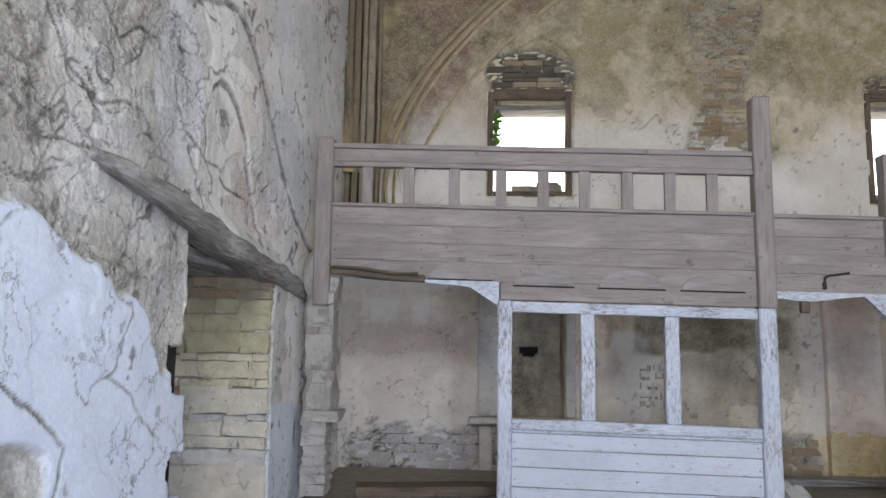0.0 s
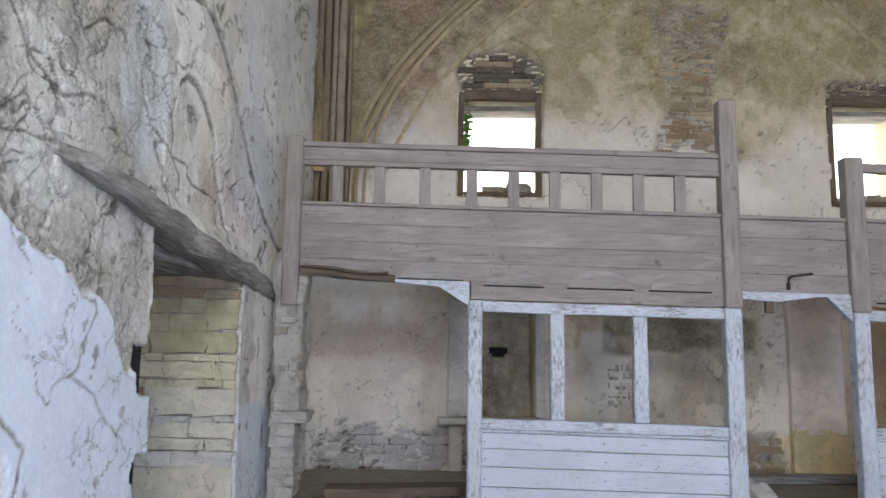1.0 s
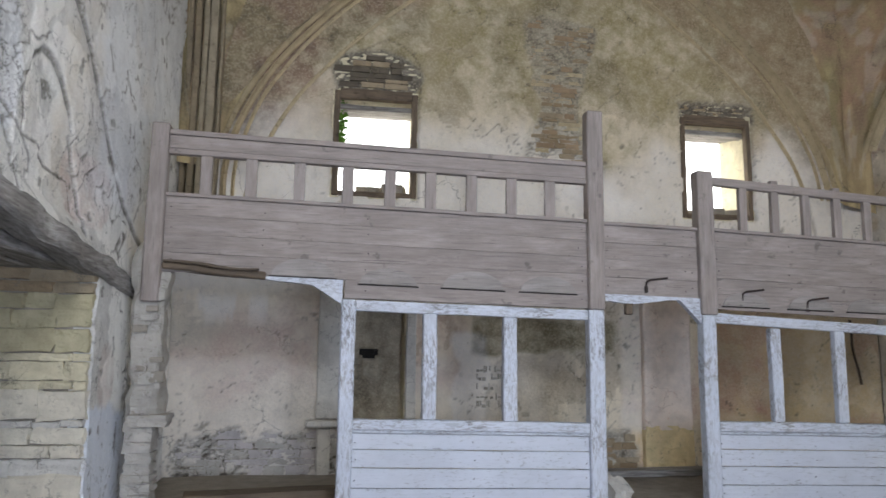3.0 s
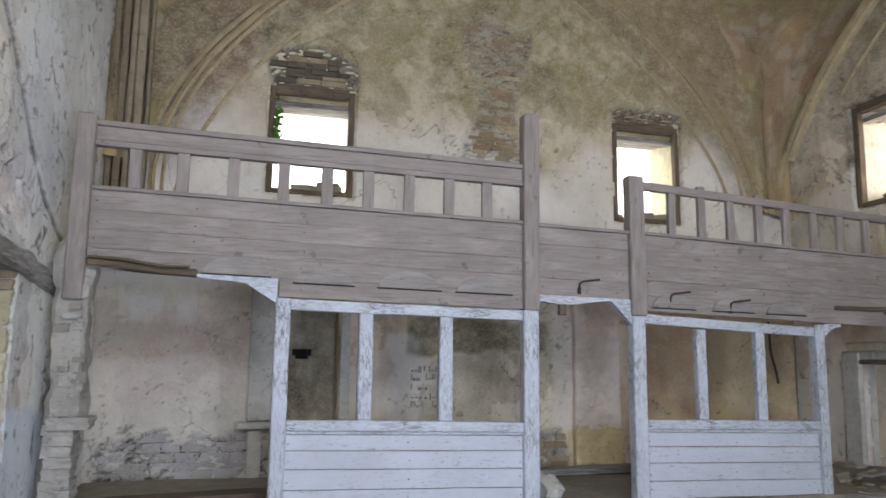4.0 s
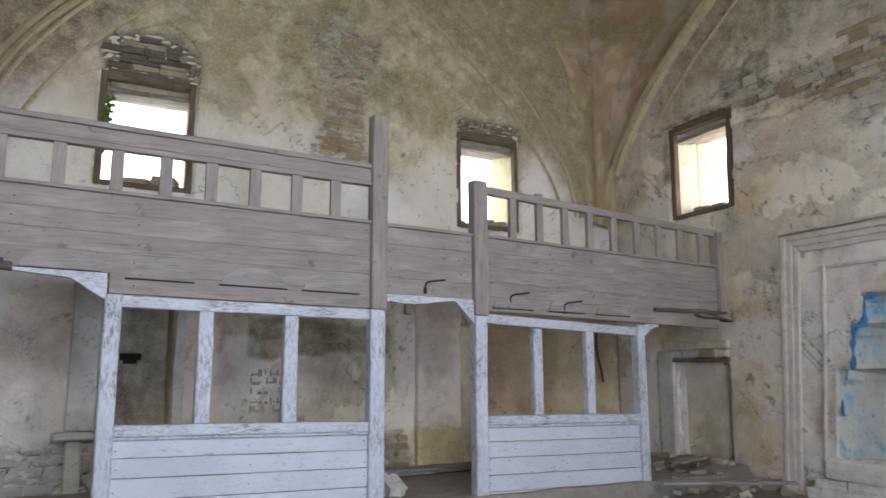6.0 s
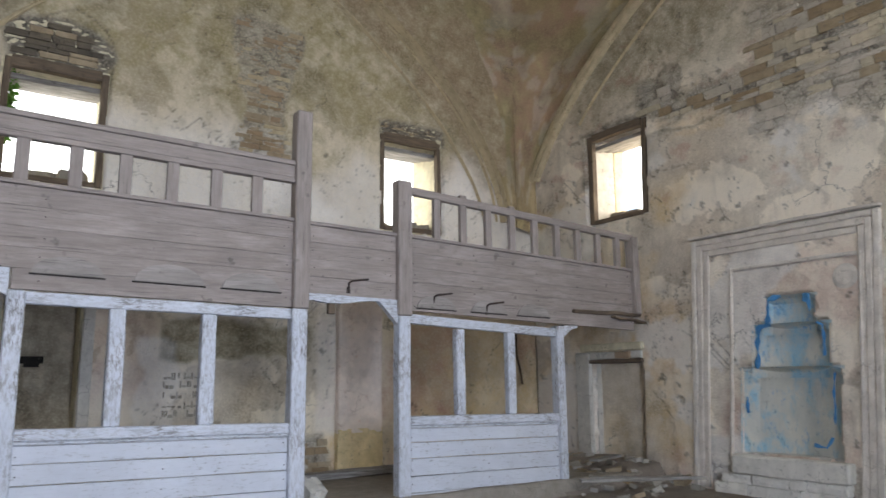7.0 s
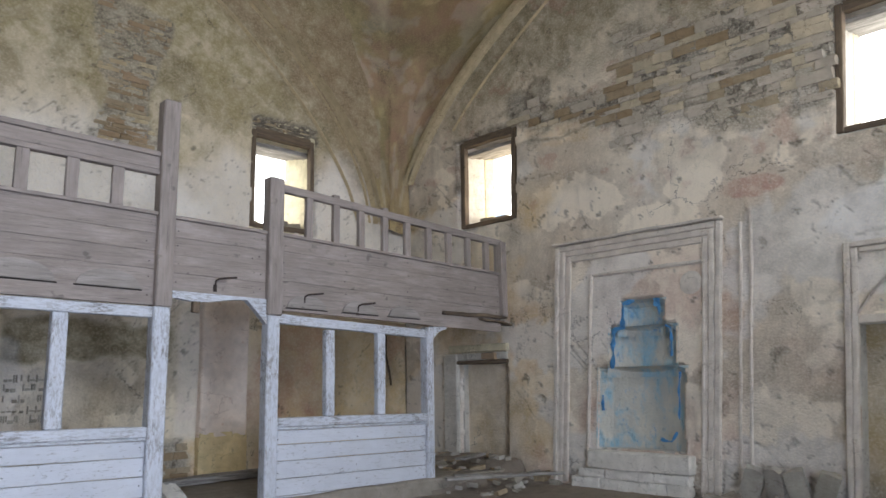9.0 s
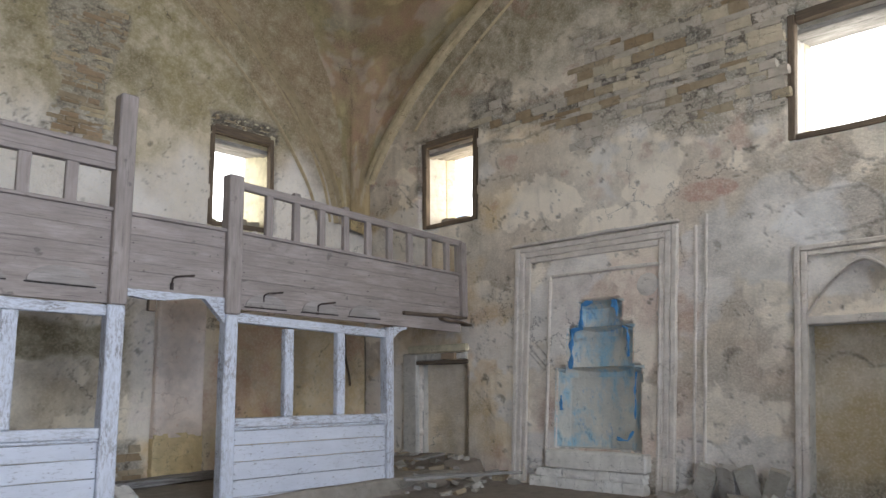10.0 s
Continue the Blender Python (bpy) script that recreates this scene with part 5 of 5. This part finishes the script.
def paint_material(name, amount):
    m = Nodes(name, 0.9)
    p = m.spot((1, 1, 0.6))
    q = m.spot((1, 1, 0.6))
    c = m.mix(m.noise(p, 3.0, 5), (0.60, 0.58, 0.50), (0.44, 0.45, 0.41))
    c = m.mix(m.math("MULTIPLY", m.noise(q, 4.0, 7, 0.7, 0.56 - 0.12 * amount, 0.66 - 0.06 * amount), 0.8), c, (0.24, 0.45, 0.58))
    c = m.mix(m.math("MULTIPLY", m.noise(q, 6.5, 8, 0.75, 0.64 - 0.1 * amount, 0.7 - 0.06 * amount), 0.7), c, (0.07, 0.26, 0.52))
    c = m.mix(m.math("MULTIPLY", m.noise(p, 16.0, 6, 0.7, 0.58, 0.68), 0.5), c, (0.16, 0.13, 0.1))
    return m.done(c, m.noise(p, 24.0, 5), 0.4, 0.01)


M_BLUE, M_BLUER = paint_material("blue_limewash", 0.35), paint_material("strong_blue_limewash", 1.0)
# the niche is a shaft that narrows in three steps
for _k, (_a, _b, _c0, _d) in enumerate(MIHRAB):
    _bm = bmesh.new()
    _n, _deep = 7, (0.2, 0.17, 0.14)[_k]
    _c0 = _c0 - (0.0 if _k == 0 else 0.06)
    _a, _b = _a - 0.07, _b + 0.07
    _in = [(0.012 + _deep * math.sin(i / _n * math.pi) ** 0.6, _a + (_b - _a) * i / _n) for i in range(_n + 1)]
    _lo = [_bm.verts.new((XB + x, y, _c0)) for x, y in _in]
    _hi = [_bm.verts.new((XB + x, y, _d - 0.09)) for x, y in _in]
    _up = [_bm.verts.new((XB + 0.6 * x + 0.005, y, _d - 0.03)) for x, y in _in]
    _end = [_bm.verts.new((XB + 0.01, y, _d + 0.01)) for x, y in _in]
    for _p, _q in ((_lo, _hi), (_hi, _up), (_up, _end)):
        for _i in range(_n):
            _bm.faces.new((_p[_i], _q[_i], _q[_i + 1], _p[_i + 1]))
    part("niche_shaft", _bm, M_BLUE if _k == 0 else M_BLUER, mih, "shaft of the niche smeared with blue paint")


def stroke(points, width, x0):
    """A loose brush stroke of blue paint lying on the plaster, ragged in width."""
    bm = bmesh.new()
    rows = []
    for (a, b), (c, d) in zip(points, points[1:]):
        n = max(3, int(math.hypot(c - a, d - b) / 0.025))
        along = Vector((0, c - a, d - b)).normalized()
        side = along.cross(Vector((1, 0, 0)))
        for i in range(n + 1):
            p = Vector((x0, a + (c - a) * i / n, b + (d - b) * i / n))
            w = width * (0.7 + 0.9 * noise.noise(p * 9))
            p += side * 0.02 * noise.noise(p * 6)
            rows.append([bm.verts.new(p - side * w + Vector((0.004, 0, 0))), bm.verts.new(p - side * w * 0.5), bm.verts.new(p + side * w * 0.5), bm.verts.new(p + side * w + Vector((0.004, 0, 0)))])
    for r, t in zip(rows, rows[1:]):
        for i in range(3):
            bm.faces.new((r[i], r[i + 1], t[i + 1], t[i]))
    part("paint_stroke", bm, M_BLUELINE, mih, "smeared bright blue paint line")


M_BLUELINE = stone_material("blue_paint", (0.07, 0.24, 0.52), (0.10, 0.30, 0.56), (0.35, 0.45, 0.5))
for _a, _b, _c0, _d in MIHRAB[1:]:
    stroke(((_b - 0.02, _c0 + 0.06), (_b - 0.03, _d - 0.03), (_b - 0.2, _d + 0.0)), 0.035, XB - 0.012)
    stroke(((_a + 0.1, _d), (_a + 0.02, _d - 0.04), (_a + 0.01, _c0 + 0.2)), 0.022, XB - 0.012)
stroke(((5.86, 1.2), (5.84, 1.0)), 0.04, XB - 0.012)
stroke(((4.75, 1.5), (4.77, 1.2), (4.75, 0.9)), 0.016, XB - 0.012)
stroke(((4.78, 0.75), (4.85, 0.62), (5.0, 0.66)), 0.03, XB - 0.012)
stroke(((5.06, 2.46), (5.1, 2.36)), 0.04, XB - 0.012)
_bm = bmesh.new()
bmesh.ops.create_cone(_bm, cap_ends=True, segments=20, radius1=0.15, radius2=0.1, depth=0.012, matrix=Matrix.Translation((XB - 0.005, 4.62, 2.62)) @ pose(0, 0, 0, 0, -90, 0))
part("medallion", _bm, M_FRAME, mih, "faint round relief medallion")

shelf = thing("stone_shelf", "pale stone slab ledge on rubble below the niche", "shelf")
part("slab", bar(XB - 0.13, XB + 0.06, 4.54, 6.02, 0.23, 0.47, 0.02, 0.012, 10), M_SLAB, shelf)
for _r, (_z, _h) in enumerate(((0.11, 0.12), (-0.05, 0.16))):
    _y = 4.66
    while _y < 5.95:
        _w = random.uniform(0.2, 0.5)
        stone("block", shelf, M_SLAB, (XB - 0.03, _y + _w / 2, _z + _h / 2), (0.16, _w * 0.97, _h * 0.95))
        _y += _w

# second niche: raised frame and lintel
_n = thing("side_niche", "wide blind wall niche with raised frame and pointed arch", "niche", kind="structure")
for _k in range(2):
    _o, _p = 0.07 * _k, 0.03 - 0.012 * _k
    part("upright", bar(XB - _p, XB + 0.03, 2.8 - _o, 2.865 - _o, 0.0, 2.87 - _o, 0.012, 0.008, 12), M_FRAME, _n)
    part("head", bar(XB - _p, XB + 0.03, 0.7, 2.8 - _o, 2.81 - _o, 2.87 - _o, 0.012, 0.008, 12), M_FRAME, _n)
part("lintel", bar(XB - 0.02, XB + 0.06, 1.5, 2.73, 1.97, 2.06, 0.012, 0.008, 10), M_FRAME, _n)

_pts = []
for _i in range(31):
    _u = 2.72 - 1.08 * _i / 30
    _t = abs(_u - 2.18) / 0.54
    _pts.append((Vector((XB + 0.0, _u, 2.1 + 0.56 * (1 - _t ** 1.6))), Vector((1, 0, 0)), Vector((0, -0.4 if _u > 2.18 else 0.4, 1)).normalized()))
part("arch_moulding", swept(_pts, [(-0.03, -0.015), (-0.03, 0.015), (0.05, 0.03), (0.05, -0.03)]), M_FRAME, _n)

# blocked doorway under the gallery end
_n = thing("door_recess", "walled-up doorway recess under a stone lintel", "doorway", kind="structure")
part("lintel", bar(XB - 0.05, XB + 0.2, 7.5, 8.75, 1.88, 2.0, 0.015, 0.01, 10), M_LIMESTONE, _n)
part("lintel_board", bar(XB - 0.04, XB + 0.25, 7.5, 8.6, 1.69, 1.75, 0.01, 0.012, 10), M_BROWN, _n)
part("lintel", bar(XB - 0.03, XB + 0.2, 7.52, 8.7, 1.755, 1.87, 0.015, 0.01, 10), M_PALESTONE, _n)
part("pier", bar(XB - 0.05, XB + 0.03, 8.56, 8.88, 0.2, 1.87, 0.03, 0.02, 12), M_PALESTONE, _n, "pale lilac-white plastered pier")
stone("brick", _n, M_BRICK, (XB - 0.03, 7.85, 1.81), (0.1, 0.26, 0.1))


# ---- rubble and planks ----
def loose_plank(x0, y0, x1, y1, z, w, h, material, label):
    d = Vector((x1 - x0, y1 - y0, 0))
    t = thing("fallen_plank", label, "plank", "planks on the floor", at=((x0 + x1) / 2, (y0 + y1) / 2, z))
    t.rotation_euler = (0, random.uniform(-.02, .02), math.atan2(d.y, d.x))
    part("plank", bar(-d.length / 2, d.length / 2, -w / 2, w / 2, 0, h, 0.006, 0.008, 8), material, t)


loose_plank(-1.4, 7.75, 0.2, 7.95, 0.2, 0.3, 0.1, M_BROWN, "thick dark weathered plank lying beneath the gallery")
loose_plank(3.0, 8.9, 5.0, 9.0, 0.2, 0.25, 0.08, M_BEAM, "grey beam lying along the back wall")
loose_plank(6.2, 6.85, 7.4, 6.2, 0.17, 0.1, 0.04, M_BEAM, "long pale plank lying on rubble")
loose_plank(6.35, 6.85, 7.6, 6.1, 0.18, 0.07, 0.035, M_BEAM, "thin pale lath lying on rubble")
loose_plank(6.7, 7.1, 7.35, 7.3, 0.36, 0.14, 0.03, M_BEAM, "short grey board lying on rubble")
def heap_height(u, v):
    return 0.03 + 0.17 * smooth(6.4, 7.8, u) * smooth(6.2, 7.4, v) * (1 - 0.5 * smooth(8.2, 9.2, v)) + 0.10 * (fbm(u, v, 3.0, 501) - 0.5) + 0.05 * (fbm(u, v, 11.0, 502) - 0.5)


heap = skin("rubble_heap", 6.1, XB - 0.01, 6.2, YA - 0.02, 0.03, lambda u, v: (heap_height(u, v) * smooth(6.1, 6.5, u) * smooth(6.2, 6.6, v) + 0.12 * smooth(6.95, 7.05, v) - 0.03, np.zeros(u.shape, bool), {}), lambda u, v, d: (u, v, -d), M_DIRT, None)
tagged(heap, "dusty heap of crumbled plaster and earth in the corner", "rubble", kind="stuff")
for _k in range(110):
    _x, _y = random.uniform(6.3, 7.8), random.uniform(6.3, 9.2)
    _s = random.choice((0.04, 0.05, 0.07, 0.09, 0.13))
    _g = float(heap_height(np.array([[_x]]), np.array([[_y]]))[0, 0]) + (0.09 if _y > 7.0 else -0.02)
    _o = stone("rubble_stone", None, random.choice((M_GREYSTONE, M_MORTAR, M_GREYPLASTER, M_BROWNSTONE)), (_x, _y, _g + 0.1 * _s), (_s * random.uniform(1, 2), _s, _s * random.uniform(0.35, 0.7)), (random.uniform(-.4, .4), random.uniform(-.4, .4), random.random() * 3))
    tagged(_o, "broken piece of stone lying in the rubble heap", "stone", "fallen rubble")
for _k in range(26):
    _y = random.uniform(2.4, 4.1)
    _s = random.uniform(0.06, 0.2)
    _o = stone("rubble_stone", None, random.choice((M_MORTAR, M_GREYPLASTER, M_GREYSTONE)), (XB - 0.12 - random.random() * 0.3, _y, 0.25 * _s), (_s, _s * 1.2, _s * 0.75), (random.random(), random.random(), random.random() * 3))
    tagged(_o, "broken block of stone leaning at the wall foot", "stone", "fallen rubble")
for _k in range(10):
    _s = random.uniform(0.12, 0.3)
    _o = stone("rubble_stone", None, M_PALESTONE, (2.8 + random.random() * 0.3, YG + 0.3 + 0.6 * random.random(), 0.17 + 0.35 * _s), (_s, _s, _s * 0.8), (random.random(), 0, random.random() * 3))
    tagged(_o, "pale block of fallen stone behind the screen", "stone", "fallen rubble")

_l = thing("wood_block", "small brown wooden block hung under the arched board", "block")
part("block", bar(2.9, 2.98, YG - 0.03, YG + 0.03, 2.13, 2.245, 0.008, 0.006, 2), M_BROWN, _l)

# vine at the first window
vine = thing("vine", "bright green vine leaves growing in at the window edge", "plant")
_bm = bmesh.new()
for _k in range(240):
    _z = random.uniform(4.34, 5.11)
    _p = Vector((0.05 + abs(random.gauss(0, 0.04)), YA + random.uniform(0.2, 0.8), _z))
    _r = random.uniform(0.02, 0.045)
    _m = Matrix.Translation(_p) @ Euler((random.random() * 6, random.random() * 6, random.random() * 6)).to_matrix().to_4x4()
    _bm.faces.new([_bm.verts.new(_m @ Vector(c)) for c in ((0, -_r, 0), (0.7 * _r, -0.2 * _r, 0.1 * _r), (0.4 * _r, 0.6 * _r, 0), (0, 1.2 * _r, -0.1 * _r), (-0.4 * _r, 0.6 * _r, 0), (-0.7 * _r, -0.2 * _r, 0.1 * _r))])
M_LEAF = stone_material("leaf", (0.10, 0.22, 0.03), (0.06, 0.14, 0.02), (0.12, 0.2, 0.04))
part("leaves", _bm, M_LEAF, vine)

# hanging strip under the gallery
_w = thing("bark_strip", "thin dark strip hanging against the ochre wall", "strip")
_pts = [(Vector((7.25 + 0.13 * (i / 10) ** 2 + 0.01 * math.sin(i), YA - 0.03, 2.3 - 0.09 * i)), Vector((1, 0, 0)), Vector((0, 1, 0))) for i in range(11)]
part("strip", swept(_pts, [(-0.014, -0.01), (0.014, -0.01), (0.014, 0.01), (-0.014, 0.01)]), M_BROWN, _w)

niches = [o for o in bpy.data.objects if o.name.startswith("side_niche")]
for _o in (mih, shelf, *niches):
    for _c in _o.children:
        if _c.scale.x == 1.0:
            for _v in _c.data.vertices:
                _v.co.y = lean_to_view(_v.co.y, _v.co.z)
for _o in bpy.data.objects:
    kind = _o.name.split(".")[0]
    if kind in ("prayer_niche", "stone_shelf", "side_niche", "door_recess"):
        _o.location, _o.scale = (0, -0.071, 0.028), (1, 0.972, 0.944)
    elif kind in ("wall_niche", "wall_pilaster", "wall_writing", "bark_strip"):
        _o.location, _o.scale = (0.098, 0, -0.115), (1.011, 1, 1.025)
    elif kind == "gallery_pier":
        _o.location = (0.05, 0, 0.1)


# heights shifted along the gallery, lower to the east, to suit the camera path
def height_to_view(x):
    return 0.035 - 0.02 * x


for _o in [o for o in bpy.data.objects if o.name.split(".")[0] in ("gallery_balustrade", "timber_screen", "bracket_board", "broken_beam", "gallery_floor", "coat_hook", "wood_block")]:
    _o.location.x += 0.06
    for _c in _o.children:
        for _v in _c.data.vertices:
            _v.co.z += height_to_view(_v.co.x)
        for _n in _c.children:
            _n.location.z += height_to_view(_n.location.x)


# ---- single bricks and stones that show through the plaster ----
def inlay(parent, name, place, mask, u0, u1, v0, v1, heights, widths, materials, proud, most=150, share=0.88):
    """Courses of separate stones, kept where the plaster has fallen."""
    v, made = v0, 0
    while v < v1 and made < most:
        h, u = random.uniform(*heights), u0 - random.random() * 0.2
        while u < u1 and made < most:
            w = random.uniform(*widths)
            c = float(mask(np.array([[u + w / 2]]), np.array([[v + h / 2]]))[0, 0])
            if c > 0.5 and random.random() < share:
                p, q = Vector(place(u, v, 0.0)), Vector(place(u + w, v + h, 0.0))
                d = (q - p)
                n = (Vector(place(0, 0, 1)) - Vector(place(0, 0, 0))).normalized()
                along_x = abs(n.y) > 0.5
                size = (w * 0.96, 0.1, h * 0.9) if along_x else (0.1, w * 0.96, h * 0.9)
                stone(name, parent, random.choice(materials), (p + q) / 2 + n * (0.055 - proud + random.uniform(-.008, .008)), size, (0, 0, random.uniform(-.02, .02)))
                made += 1
            u += w
        v += h


inlay(wall_north, "brick", at_north, lambda u, v: box_patch(u, v, 2.55, 3.4, 4.45, 6.25, 31, 0.35, 1.6), 2.3, 3.6, 4.3, 6.5, (0.045, 0.085), (0.12, 0.4), (M_PATCHBRICK, M_BROWNSTONE, M_BROWNSTONE, M_BRICKBROWN), 0.012, 150, 0.65)
inlay(wall_north, "stone", at_north, lambda u, v: box_patch(u, v, -1.9, -0.05, -0.2, 0.72, 32, 0.25), -1.9, -0.3, 0.2, 0.95, (0.07, 0.15), (0.16, 0.4), (M_LILACSTONE, M_LILACSTONE, M_GREYPLASTER), -0.004)
inlay(wall_north, "stone", at_north, lambda u, v: box_patch(u, v, 3.7, 3.98, -0.2, 0.8, 33, 0.1), 3.6, 3.95, 0.2, 0.9, (0.06, 0.12), (0.1, 0.24), (M_BROWNSTONE,), 0.02)
inlay(wall_north, "stone", at_north, lambda u, v: box_patch(u, v, 2.9, 3.75, -0.2, 0.8, 33, 0.2), 2.95, 3.72, 0.2, 1.0, (0.06, 0.12), (0.08, 0.22), (M_BROWNSTONE, M_BRICKBROWN), 0.01)
inlay(wall_north, "brick", at_north, lambda u, v: blob(u, v, 0.42, 5.38, 0.52, 0.3, 35, 0.15, 3), -0.1, 0.92, 5.22, 5.66, (0.05, 0.09), (0.14, 0.34), (M_DARKSTONE, M_DARKSTONE, M_BROWNSTONE), 0.0)
inlay(wall_north, "brick", at_north, lambda u, v: box_patch(u, v, 4.78, 5.88, 5.16, 5.32, 36, 0.08), 4.85, 5.85, 5.19, 5.32, (0.05, 0.08), (0.14, 0.3), (M_DARKSTONE, M_BROWNSTONE), -0.03)
inlay(wall_east, "stone", at_east, lambda u, v: np.maximum(box_patch(u, v, 2.75, 7.25, 5.05, 5.7, 231, 0.55, 1.2, 0.15), box_patch(u, v, 2.9, 5.8, 4.7, 6.2, 232, 0.6, 1.4, 0.15)), 3.05, 7.15, 4.4, 6.3, (0.05, 0.17), (0.14, 0.46), (M_BANDSTONE, M_BANDSTONE, M_TANSTONE, M_TANSTONE, M_BROWNSTONE), 0.03, 290, 0.8)

for _y, _t in ((2.95, 0.35), (3.2, -0.2), (3.42, 0.15), (3.7, 0.4)):
    _o = stone("fallen_slab", None, random.choice((M_GREYPLASTER, M_GREYSTONE)), (XB - 0.17, _y, 0.2), (0.12, 0.2, 0.46), (_t, -0.3, random.uniform(-.3, .3)))
    tagged(_o, "grey stone slab leaning against the wall foot", "slab", "leaning slabs")
